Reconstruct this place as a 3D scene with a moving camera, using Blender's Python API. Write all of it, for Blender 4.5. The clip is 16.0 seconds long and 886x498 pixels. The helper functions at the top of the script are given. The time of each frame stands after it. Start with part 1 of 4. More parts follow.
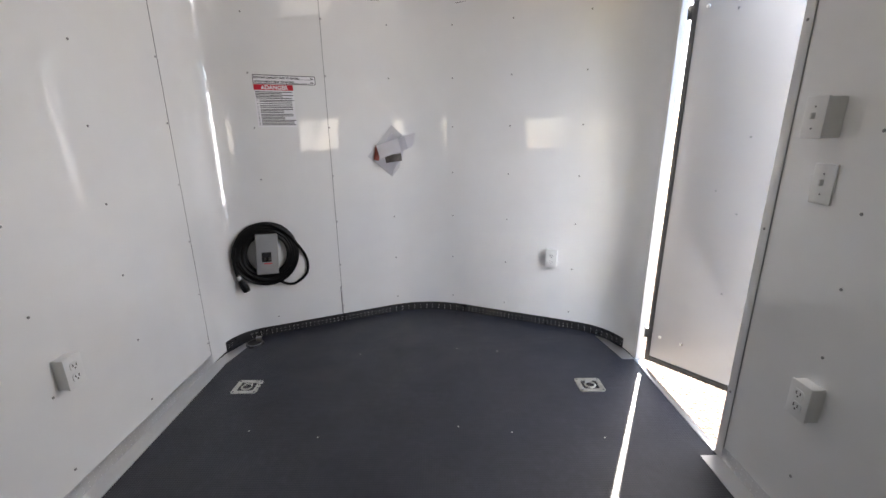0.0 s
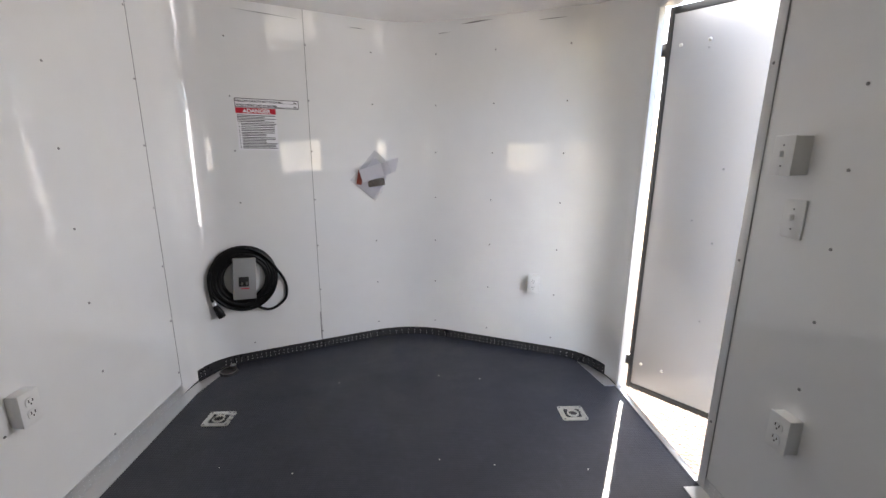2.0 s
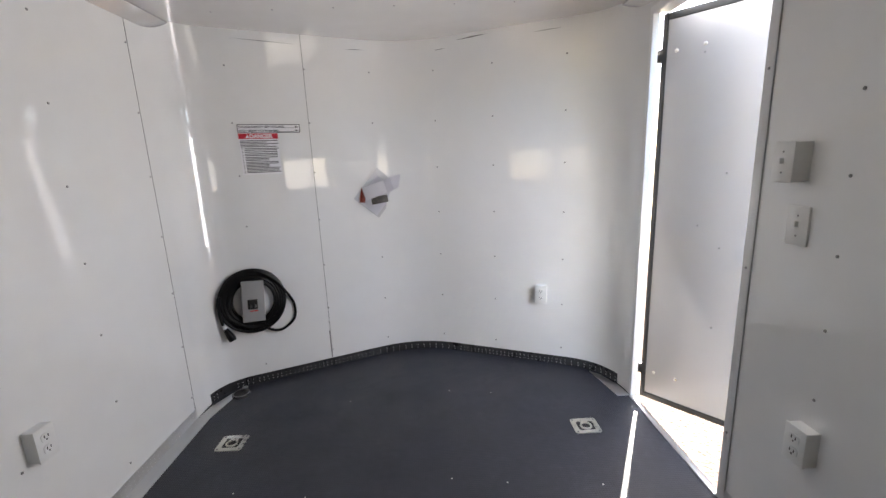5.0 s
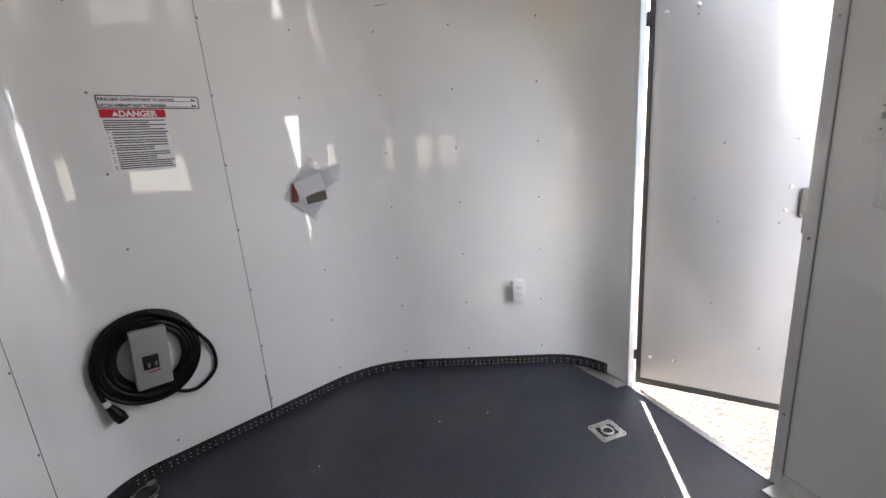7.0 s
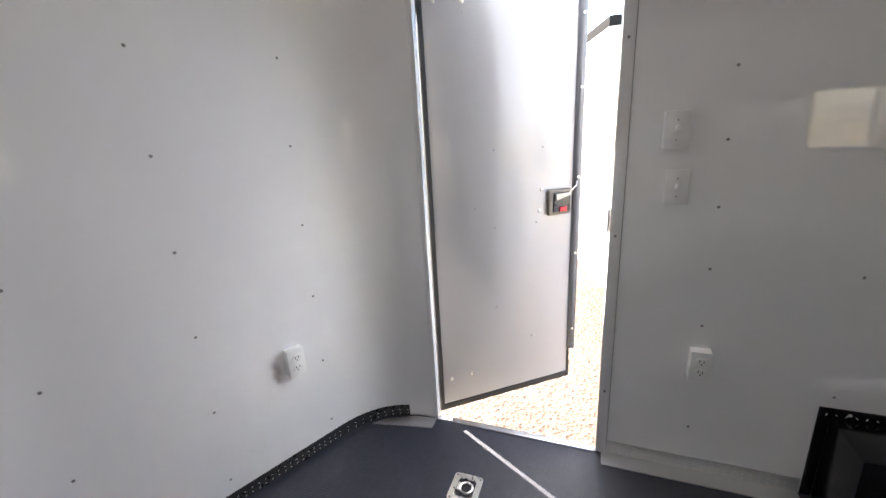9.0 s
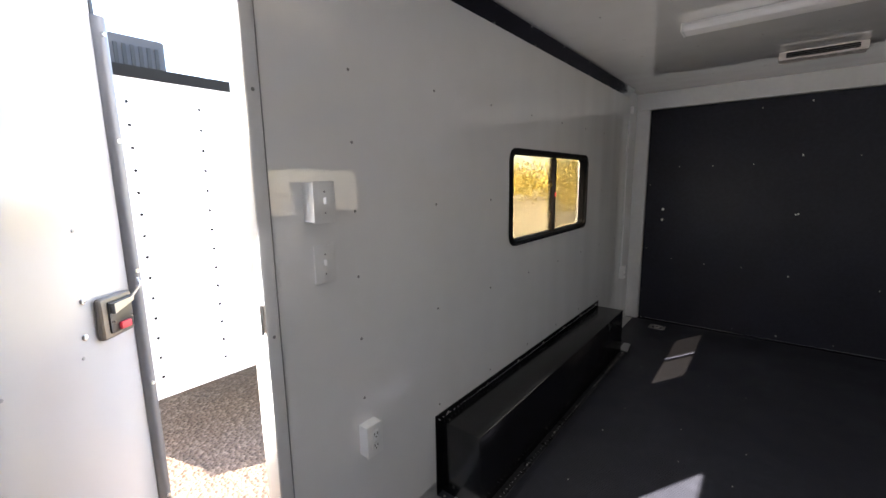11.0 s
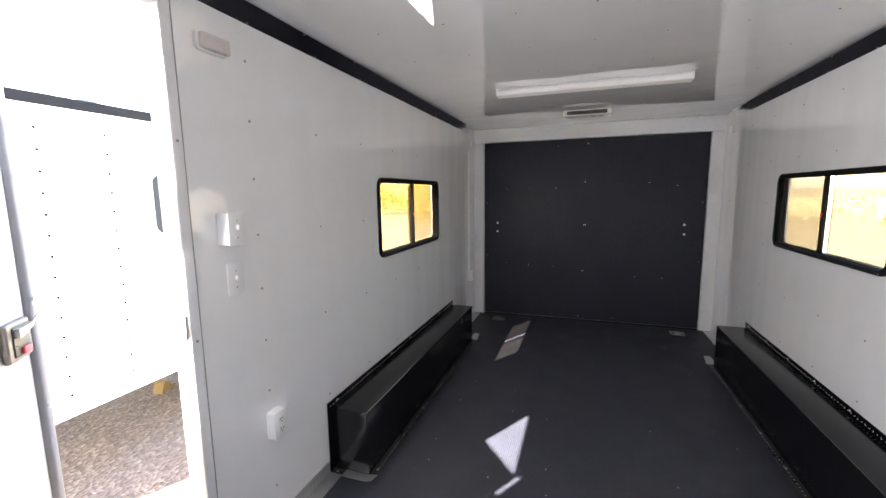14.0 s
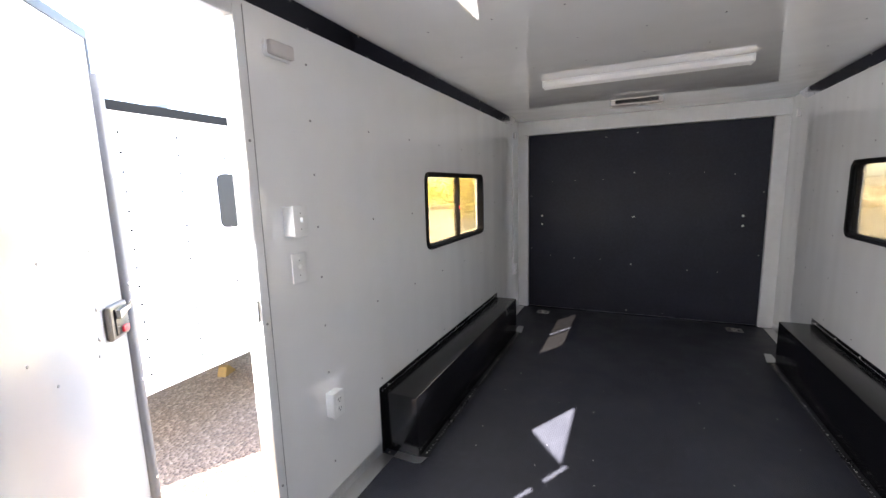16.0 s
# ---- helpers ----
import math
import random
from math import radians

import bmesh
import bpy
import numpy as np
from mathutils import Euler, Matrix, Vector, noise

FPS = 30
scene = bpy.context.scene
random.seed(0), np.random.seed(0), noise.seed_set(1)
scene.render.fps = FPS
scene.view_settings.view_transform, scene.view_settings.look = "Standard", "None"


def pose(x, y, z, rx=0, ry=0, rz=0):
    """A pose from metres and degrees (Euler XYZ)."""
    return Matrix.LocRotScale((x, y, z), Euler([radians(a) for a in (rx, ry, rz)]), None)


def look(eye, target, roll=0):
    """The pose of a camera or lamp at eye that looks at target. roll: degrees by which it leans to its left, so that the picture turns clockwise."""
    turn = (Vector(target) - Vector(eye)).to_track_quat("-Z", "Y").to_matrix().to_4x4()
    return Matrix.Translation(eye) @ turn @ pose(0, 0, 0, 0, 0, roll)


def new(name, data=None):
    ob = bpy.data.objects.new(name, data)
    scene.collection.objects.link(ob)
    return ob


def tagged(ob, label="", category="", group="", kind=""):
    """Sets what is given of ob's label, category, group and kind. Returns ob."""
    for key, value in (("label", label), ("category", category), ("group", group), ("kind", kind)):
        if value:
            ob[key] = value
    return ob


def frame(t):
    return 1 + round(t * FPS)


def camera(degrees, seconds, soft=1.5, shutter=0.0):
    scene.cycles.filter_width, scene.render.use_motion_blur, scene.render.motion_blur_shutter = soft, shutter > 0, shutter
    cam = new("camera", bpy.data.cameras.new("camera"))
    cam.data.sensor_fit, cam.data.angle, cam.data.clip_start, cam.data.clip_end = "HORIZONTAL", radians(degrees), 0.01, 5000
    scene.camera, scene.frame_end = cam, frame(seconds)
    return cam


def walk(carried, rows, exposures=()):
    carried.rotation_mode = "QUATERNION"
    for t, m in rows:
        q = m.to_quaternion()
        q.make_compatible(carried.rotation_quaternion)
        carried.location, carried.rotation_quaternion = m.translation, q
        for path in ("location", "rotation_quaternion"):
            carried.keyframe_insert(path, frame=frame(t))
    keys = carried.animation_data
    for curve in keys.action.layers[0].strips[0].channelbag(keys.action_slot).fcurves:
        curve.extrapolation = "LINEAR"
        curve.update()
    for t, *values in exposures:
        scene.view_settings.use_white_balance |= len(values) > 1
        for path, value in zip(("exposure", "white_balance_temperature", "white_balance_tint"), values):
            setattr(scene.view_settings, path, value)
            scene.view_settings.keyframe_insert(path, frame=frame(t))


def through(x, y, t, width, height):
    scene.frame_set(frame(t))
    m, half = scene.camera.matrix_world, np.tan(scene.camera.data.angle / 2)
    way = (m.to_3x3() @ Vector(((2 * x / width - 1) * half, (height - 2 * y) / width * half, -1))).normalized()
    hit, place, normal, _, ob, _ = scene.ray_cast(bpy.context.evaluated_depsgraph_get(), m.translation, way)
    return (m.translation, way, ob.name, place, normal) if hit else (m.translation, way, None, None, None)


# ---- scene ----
cam = camera(94.4, 16.0)
PATH = [
    (0, (0.108, 0.078, 1.28), (0.114, 2.003, 0.736), -0.6),
    (0.5, (0.115, 0.077, 1.273), (0.155, 1.999, 0.723), 0.0),
    (1, (0.117, 0.083, 1.275), (0.183, 2.014, 0.758), 0.0),
    (1.5, (0.111, 0.09, 1.274), (0.191, 2.027, 0.782), 0.5),
    (2, (0.109, 0.098, 1.309), (0.201, 2.044, 0.859), 0.4),
    (2.5, (0.11, 0.094, 1.395), (0.234, 2.073, 1.136), -1.5),
    (3, (0.093, 0.093, 1.389), (0.218, 2.079, 1.186), -0.8),
    (3.5, (0.106, 0.098, 1.437), (0.234, 2.094, 1.46), -0.8),
    (4, (0.097, 0.088, 1.397), (0.176, 2.081, 1.245), 0.9),
    (4.5, (0.116, 0.069, 1.376), (0.115, 2.041, 1.039), -1.4),
    (5, (0.143, 0.104, 1.354), (0.186, 2.06, 0.938), -2.4),
    (5.2, (0.159, 0.123, 1.345), (0.204, 2.074, 0.907), -2.4),
    (7.3, (-0.345, 0.734, 1.319), (0.381, 2.53, 0.822), -4.5),
    (7.5, (-0.362, 0.804, 1.337), (0.417, 2.558, 0.775), -4.1),
    (8, (-0.439, 1.03, 1.35), (0.596, 2.681, 0.898), -5.0),
    (8.2, (-0.443, 1.129, 1.366), (0.815, 2.599, 0.86), -4.5),
    (10.3, (0.048, 1.948, 1.332), (1.882, 1.263, 0.919), -2.9),
    (10.5, (0.089, 1.964, 1.343), (1.785, 0.985, 0.933), -1.1),
    (11, (0.19, 2.007, 1.367), (1.418, 0.463, 1.039), -0.9),
    (11.5, (0.215, 2.018, 1.384), (0.995, 0.19, 1.161), -0.1),
    (12, (0.188, 2.054, 1.394), (0.382, 0.075, 1.18), -0.0),
    (12.5, (0.21, 2.217, 1.405), (0.168, 0.24, 1.103), -2.2),
    (13, (0.136, 2.347, 1.414), (0.073, 0.366, 1.149), -1.2),
    (13.5, (0.027, 2.409, 1.43), (0.266, 0.438, 1.182), -0.2),
    (14, (0.024, 2.429, 1.428), (0.668, 0.555, 1.156), -0.8),
    (14.5, (0.008, 2.437, 1.424), (0.681, 0.576, 1.131), -1.2),
    (15, (0.015, 2.459, 1.426), (0.775, 0.632, 1.132), -1.7),
    (15.5, (0.026, 2.477, 1.421), (0.842, 0.676, 1.119), -1.9),
    (16, (0.036, 2.493, 1.421), (0.864, 0.696, 1.127), -1.7),
]
EXPOSURE = [(0.0, 3.6, 6900, 13), (5.2, 3.6, 6900, 13), (8.2, 3.35, 6900, 13), (10.3, 3.35, 6900, 16), (11.0, 3.55, 6800, 14), (11.5, 3.95, 6700, 14), (12.0, 4.58, 6600, 13), (12.5, 4.5, 6900, 15), (13.5, 4.48, 6900, 16), (14.2, 4.5, 6600, 14), (16.0, 4.37, 6600, 14)]
walk(cam, [(t, look(eye, target, roll)) for t, eye, target, roll in PATH], EXPOSURE)

# ---- world and sun ----
SUN = Vector((0.49, 0.84, 1.0)).normalized()
world = bpy.data.worlds.new("sky")
scene.world = world
world.use_nodes = True
scene.cycles.diffuse_bounces, scene.cycles.glossy_bounces, scene.cycles.max_bounces = 12, 6, 16
scene.cycles.blur_glossy = 0.1
scene.cycles.sample_clamp_indirect = 30.0
wn = world.node_tree
sky = wn.nodes.new("ShaderNodeTexSky")
sky.sky_type = "NISHITA"
sky.sun_disc = False
sky.sun_elevation = math.asin(SUN.z)
sky.sun_rotation = math.atan2(SUN.x, SUN.y)
wn.nodes["Background"].inputs["Strength"].default_value = 0.15
wn.links.new(sky.outputs["Color"], wn.nodes["Background"].inputs["Color"])
sun = new("sun", bpy.data.lights.new("sun", "SUN"))
sun.data.energy = 4.6
sun.data.angle = radians(0.53)
sun.data.color = (1.0, 0.95, 0.87)
sun.matrix_world = look((0, 0, 0), -SUN)

# daylight of the sky and the sunlit field, in the two window openings
for side, y, power in ((1, -0.4, 0.29), (-1, -0.4, 0.1)):
    lamp_ = new("window_daylight", bpy.data.lights.new("window_daylight", "AREA"))
    lamp_.data.shape, lamp_.data.size, lamp_.data.size_y = "RECTANGLE", 1.0, 0.4
    lamp_.data.energy, lamp_.data.color = power, (1.0, 0.98, 0.94)
    lamp_.matrix_world = look((side * 1.226, y, 1.275), (0, y, 1.275))

# the open sky's light in the doorway, beside the open leaf
lamp_ = new("doorway_daylight", bpy.data.lights.new("doorway_daylight", "AREA"))
lamp_.data.shape, lamp_.data.size, lamp_.data.size_y = "RECTANGLE", 0.3, 1.3
lamp_.data.energy, lamp_.data.color = 1.1, (0.97, 0.98, 1.0)
lamp_.matrix_world = look((1.285, 1.64, 1.1), (0, 1.64, 0.65))

# ---- materials ----


class Nodes:
    """A small writer of node materials."""

    def __init__(self, name):
        self.mat = bpy.data.materials.new(name)
        self.mat.use_nodes = True
        self.tree = self.mat.node_tree
        self.bsdf = self.tree.nodes["Principled BSDF"]
        self.out = self.tree.nodes["Material Output"]
        self.place = self.node("ShaderNodeNewGeometry").outputs["Position"]

    def node(self, kind, **values):
        n = self.tree.nodes.new(kind)
        for key, value in values.items():
            n.inputs[key].default_value = value
        return n

    def link(self, a, b):
        self.tree.links.new(a, b)

    def scaled(self, sx, sy, sz):
        m = self.node("ShaderNodeMapping")
        m.inputs["Scale"].default_value = (sx, sy, sz)
        self.link(self.place, m.inputs["Vector"])
        return m.outputs["Vector"]

    def noise(self, scale, detail=4, rough=0.55, vector=None):
        n = self.node("ShaderNodeTexNoise", Scale=scale, Detail=detail, Roughness=rough)
        self.link(vector or self.place, n.inputs["Vector"])
        return n.outputs["Fac"]

    def ramp(self, fac, *stops):
        r = self.node("ShaderNodeValToRGB")
        e = r.color_ramp.elements
        while len(e) < len(stops):
            e.new(0.5)
        for item, (p, c) in zip(e, stops):
            item.position = p
            item.color = (c, c, c, 1) if isinstance(c, (int, float)) else (*c, 1)
        self.link(fac, r.inputs["Fac"])
        return r.outputs["Color"]

    def maths(self, op, a, b):
        m = self.node("ShaderNodeMath")
        m.operation = op
        for i, v in enumerate((a, b)):
            if isinstance(v, (int, float)):
                m.inputs[i].default_value = v
            else:
                self.link(v, m.inputs[i])
        return m.outputs[0]

    def mix(self, fac, a, b):
        m = self.node("ShaderNodeMix")
        m.data_type = "RGBA"
        for sock, v in ((m.inputs[0], fac), (m.inputs[6], a), (m.inputs[7], b)):
            if isinstance(v, (int, float)):
                sock.default_value = v
            elif isinstance(v, tuple):
                sock.default_value = (*v, 1)
            else:
                self.link(v, sock)
        return m.outputs[2]

    def bump(self, height, strength, distance, before=None):
        b = self.node("ShaderNodeBump", Strength=strength, Distance=distance)
        self.link(height, b.inputs["Height"])
        if before is not None:
            self.link(before, b.inputs["Normal"])
        return b.outputs["Normal"]

    def set(self, color=None, rough=None, metal=None, normal=None, coat=None, spec=None):
        for key, v in (("Base Color", color), ("Roughness", rough), ("Metallic", metal), ("Normal", normal), ("Coat Weight", coat), ("Specular IOR Level", spec)):
            if v is None:
                continue
            s = self.bsdf.inputs[key]
            if isinstance(v, tuple):
                s.default_value = (*v, 1)
            elif isinstance(v, (int, float)):
                s.default_value = v
            else:
                self.link(v, s)
        return self.mat


def plain(name, color, rough=0.5, metal=0.0, vary=0.12, scale=25.0, bump=0.05):
    """Paint, plastic or metal with a little grain and wear at two scales."""
    n = Nodes(name)
    f = n.mix(0.5, n.noise(scale), n.noise(scale * 0.13, 2))
    lo = tuple(c * (1 - vary) for c in color)
    hi = tuple(min(1, c * (1 + vary)) for c in color)
    r = n.ramp(f, (0.3, max(0.02, rough - 0.07)), (0.7, min(1, rough + 0.09)))
    return n.set(n.ramp(f, (0.3, lo), (0.7, hi)), r, metal, n.bump(n.noise(scale * 8), bump, 0.002))


def panel_paint(name, color, bowing=0.012, stretch=0.16, gloss=0.95, rough=(0.025, 0.06), coat=0.6):
    """Glossy prefinished sheet that bows a little between its fixings."""
    n = Nodes(name)
    grime = n.mix(0.5, n.noise(1.1, 3), n.noise(9.0, 5))
    c = n.ramp(grime, (0.3, tuple(v * 0.96 for v in color)), (0.7, color))
    bow = n.bump(n.noise(2.2, 1, 0.4, n.scaled(1.7, 1.7, stretch)), 0.6, bowing)
    peel = n.bump(n.noise(70.0, 2), 0.03, 0.001, bow)
    r = n.ramp(n.noise(5.0, 5), (0.3, rough[0]), (0.75, rough[1]))
    n.link(bow, n.bsdf.inputs["Coat Normal"])
    n.bsdf.inputs["Coat Roughness"].default_value = 0.025
    return n.set(c, r, 0.0, peel, coat, gloss)


WHITE = panel_paint("white_panel", (0.88, 0.88, 0.875), bowing=0.018, gloss=0.9, coat=0.55)
CEIL = panel_paint("ceiling_panel", (0.88, 0.875, 0.865), 0.004, 1.0, 1.0, (0.015, 0.035), 1.0)
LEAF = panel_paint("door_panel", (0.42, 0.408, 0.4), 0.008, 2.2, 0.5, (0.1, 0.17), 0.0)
WHITEMETAL = plain("white_metal", (0.74, 0.74, 0.74), 0.35, 0.0, 0.05)
PLASTIC = plain("white_plastic", (0.78, 0.78, 0.77), 0.35, 0, 0.04)
ACPLASTIC = plain("ac_plastic", (0.72, 0.70, 0.69), 0.5, 0, 0.05)
ALU = plain("aluminium", (0.66, 0.66, 0.66), 0.36, 1.0, 0.05, 90, 0.02)
BRIGHT = plain("polished_aluminium", (0.74, 0.74, 0.75), 0.09, 1.0, 0.05, 12, 0.02)
PLATE = plain("tread_plate", (0.05, 0.05, 0.053), 0.3, 0.5, 0.15, 60, 0.02)
# near-white colour paints the glints on the raised tread points
LOZENGE = plain("glint_tread_points", (0.78, 0.78, 0.79), 0.35, 0.15, 0.15, 60, 0.02)
ZINC = plain("zinc_steel", (0.7, 0.69, 0.64), 0.3, 1.0, 0.12, 60)
SCREW = plain("screw_steel", (0.28, 0.28, 0.28), 0.35, 1.0, 0.1, 80)
GALV = plain("galvanised_tube", (0.13, 0.13, 0.135), 0.45, 0.4, 0.12, 30)
FRAMEDARK = plain("door_edge_trim", (0.042, 0.041, 0.041), 0.5, 0.2, 0.15)
BLACKRUB = plain("black_rubber", (0.0045, 0.0045, 0.005), 0.4, 0, 0.3, 60, 0.1)
BLACKPL = plain("black_plastic", (0.014, 0.014, 0.015), 0.3, 0, 0.2)
BLACKPAINT = plain("black_paint", (0.0045, 0.0047, 0.006), 0.2, 0, 0.12, 5, 0.0)
BOXGREY = plain("grey_enamel", (0.3, 0.3, 0.3), 0.4, 0, 0.06)
DARKLINE = plain("joint_shadow_gap", (0.09, 0.09, 0.09), 0.7, 0, 0.1)
SLOT = plain("slot_black", (0.01, 0.01, 0.01), 0.7, 0, 0.1)
LENS = plain("lens_plastic", (0.62, 0.58, 0.56), 0.25, 0, 0.06)
RED = plain("red_print", (0.55, 0.01, 0.03), 0.4, 0, 0.08)
REDTAB = plain("red_plastic", (0.6, 0.02, 0.04), 0.35, 0, 0.1)
INK = plain("black_ink", (0.012, 0.012, 0.012), 0.5, 0, 0.1)
PAPER = plain("paper", (0.84, 0.83, 0.86), 0.4, 0, 0.04)
DARKPRINT = plain("dark_photo_print", (0.1, 0.08, 0.07), 0.35, 0, 0.6, 90)
REDPRINT = plain("red_photo_print", (0.3, 0.05, 0.03), 0.35, 0, 0.5, 90)
AMBER = plain("amber_lens", (0.8, 0.16, 0.01), 0.2, 0, 0.1)
YELLOW = plain("yellow_plastic", (0.12, 0.065, 0.008), 0.7, 0, 0.2)
OUTWHITE = plain("trailer_skin", (0.62, 0.62, 0.63), 0.5, 0, 0.03, 2.0)
MATTBLACK = plain("matt_black", (0.012, 0.0115, 0.011), 0.95, 0, 0.1)
MATTBLACK.node_tree.nodes["Principled BSDF"].inputs["Specular IOR Level"].default_value = 0.1
JAMB = plain("door_post_aluminium", (0.92, 0.87, 0.8), 0.33, 1.0, 0.03, 20, 0.01)
OUTGLASS = plain("tinted_glass", (0.016, 0.0165, 0.017), 0.5, 0, 0.05)
OUTGLASS.node_tree.nodes["Principled BSDF"].inputs["Specular IOR Level"].default_value = 0.15
TYRE = plain("tyre", (0.02, 0.02, 0.02), 0.8, 0, 0.2)


def dull(mat, level):
    mat.node_tree.nodes["Principled BSDF"].inputs["Specular IOR Level"].default_value = level
    return mat


dull(BLACKRUB, 0.2)
dull(FRAMEDARK, 0.2)
FRAMEBLACK = dull(plain("window_frame_black", (0.004, 0.004, 0.0045), 0.6, 0, 0.2), 0.15)


def rubber_floor():
    """Black floor sheet with a fine moulded grid, dust and scuffs."""
    n = Nodes("floor_rubber")
    sep = n.node("ShaderNodeSeparateXYZ")
    n.link(n.place, sep.inputs[0])
    k = 2 * math.pi / 0.0105
    waves = [n.maths("SINE", n.maths("MULTIPLY", sep.outputs[i], k), 0.0) for i in (0, 1)]
    grid = n.maths("MAXIMUM", waves[0], waves[1])
    dust = n.mix(0.5, n.noise(2.5, 6, 0.65), n.noise(30, 4))
    c = n.ramp(dust, (0.32, (0.0185, 0.0198, 0.028)), (0.55, (0.0265, 0.0283, 0.039)), (0.8, (0.05, 0.051, 0.065)))
    r = n.ramp(n.noise(4.0, 5), (0.3, 0.42), (0.7, 0.58))
    nb = n.bump(grid, 0.3, 0.0015)
    return n.set(c, r, 0.0, n.bump(n.noise(1.3, 2), 0.25, 0.02, nb), None, 0.5)


def ramp_rubber():
    n = Nodes("ramp_rubber")
    c = n.ramp(n.mix(0.5, n.noise(3.0, 5, 0.6), n.noise(40, 3)), (0.3, (0.016, 0.0165, 0.0245)), (0.75, (0.028, 0.0285, 0.042)))
    return n.set(c, 0.5, 0.0, n.bump(n.noise(2.0, 2), 0.3, 0.02, n.bump(n.noise(300, 2), 0.2, 0.001)), None, 0.3)


def dry_ground():
    """Pale gravel and dry grass."""
    n = Nodes("dry_ground")
    v = n.node("ShaderNodeTexVoronoi", Scale=38.0)
    n.link(n.place, v.inputs["Vector"])
    stones = n.ramp(v.outputs["Color"], (0.1, (0.072, 0.044, 0.029)), (0.55, (0.115, 0.075, 0.05)), (0.95, (0.2, 0.142, 0.1)))
    grass = n.ramp(n.noise(6.0, 8, 0.7), (0.3, (0.3, 0.24, 0.13)), (0.7, (0.55, 0.47, 0.29)))
    sep = n.node("ShaderNodeSeparateXYZ")
    n.link(n.place, sep.inputs[0])
    off = n.maths("MAXIMUM", n.maths("ABSOLUTE", n.maths("ADD", sep.outputs[0], -4.6), 0.0), n.maths("MULTIPLY", n.maths("ABSOLUTE", n.maths("ADD", sep.outputs[1], -2.0), 0.0), 0.62))
    edge = n.maths("ADD", n.maths("MULTIPLY", off, 0.35), n.maths("MULTIPLY", n.noise(0.5, 5), 0.5))
    far = n.ramp(n.maths("ADD", edge, -1.0), (0.35, 0.0), (0.6, 1.0))
    c = n.mix(far, stones, grass)
    dirt = n.ramp(n.noise(0.8, 6, 0.65), (0.35, 0.7), (0.65, 1.0))
    mul = n.node("ShaderNodeMix")
    mul.data_type, mul.blend_type = "RGBA", "MULTIPLY"
    mul.inputs[0].default_value = 1.0
    n.link(c, mul.inputs[6])
    n.link(dirt, mul.inputs[7])
    return n.set(mul.outputs[2], 0.9, 0.0, n.bump(v.outputs["Distance"], 0.8, 0.02))


def leaf_paint(name, a, b):
    n = Nodes(name)
    g = n.node("ShaderNodeNewGeometry")
    c = n.ramp(g.outputs["Random Per Island"], (0.0, a), (1.0, b))
    return n.set(c, 0.7)


def clear_pane(name, tint, through, stain=(1, 1, 1)):
    """A pane or mesh: clear but for a share of its own colour, with a Fresnel gloss."""
    n = Nodes(name)
    t = n.tree
    clear = n.node("ShaderNodeBsdfTransparent")
    clear.inputs["Color"].default_value = (*stain, 1)
    own = n.node("ShaderNodeBsdfDiffuse")
    own.inputs["Color"].default_value = (*tint, 1)
    a = n.node("ShaderNodeMixShader", Fac=through)
    n.link(own.outputs[0], a.inputs[1])
    n.link(clear.outputs[0], a.inputs[2])
    gloss = n.node("ShaderNodeBsdfGlossy", Roughness=0.02)
    f = n.node("ShaderNodeLayerWeight", Blend=0.2)
    b = n.node("ShaderNodeMixShader")
    n.link(n.ramp(f.outputs["Facing"], (0.0, 0.03), (0.6, 0.07), (1.0, 0.6)), b.inputs[0])
    n.link(a.outputs[0], b.inputs[1])
    n.link(gloss.outputs[0], b.inputs[2])
    n.link(b.outputs[0], n.out.inputs["Surface"])
    return n.mat


RUBBER = rubber_floor()
RAMPRUB = ramp_rubber()
GROUND = dry_ground()
GLASS = clear_pane("window_glass", (0.5, 0.5, 0.5), 0.97, (0.43, 0.405, 0.355))
SCREEN = clear_pane("insect_screen", (0.12, 0.11, 0.1), 0.52)
SLEEVE = clear_pane("clear_sleeve", (0.86, 0.86, 0.88), 0.3)
LEAFY = leaf_paint("autumn_leaves", (0.5, 0.38, 0.07), (0.76, 0.62, 0.17))
LEAFD = leaf_paint("dry_scrub", (0.48, 0.38, 0.2), (0.72, 0.62, 0.4))

# ---- mesh helpers ----


def box(bm, x0, x1, y0, y1, z0, z1, bevel=0.0, seg=2):
    """A block between the given limits, its edges rounded by bevel."""
    vs = bmesh.ops.create_cube(bm, size=1.0)["verts"]
    for v in vs:
        v.co = Vector(((x0 + x1) / 2 + v.co.x * (x1 - x0), (y0 + y1) / 2 + v.co.y * (y1 - y0), (z0 + z1) / 2 + v.co.z * (z1 - z0)))
    if bevel:
        edges = list({e for v in vs for e in v.link_edges})
        bmesh.ops.bevel(bm, geom=edges, offset=bevel, segments=seg, affect="EDGES", profile=0.6)


def prism(bm, outline, a, b, axis="z", flip=False):
    """A solid from a closed outline, from a to b along the axis."""
    def at(p, h):
        return {"z": (p[0], p[1], h), "y": (p[0], h, p[1]), "x": (h, p[0], p[1])}[axis]
    lo = [bm.verts.new(at(p, a)) for p in outline]
    hi = [bm.verts.new(at(p, b)) for p in outline]
    made = [bm.faces.new(lo[::-1]), bm.faces.new(hi)]
    n = len(outline)
    for i in range(n):
        made.append(bm.faces.new((lo[i], lo[(i + 1) % n], hi[(i + 1) % n], hi[i])))
    bmesh.ops.recalc_face_normals(bm, faces=made)


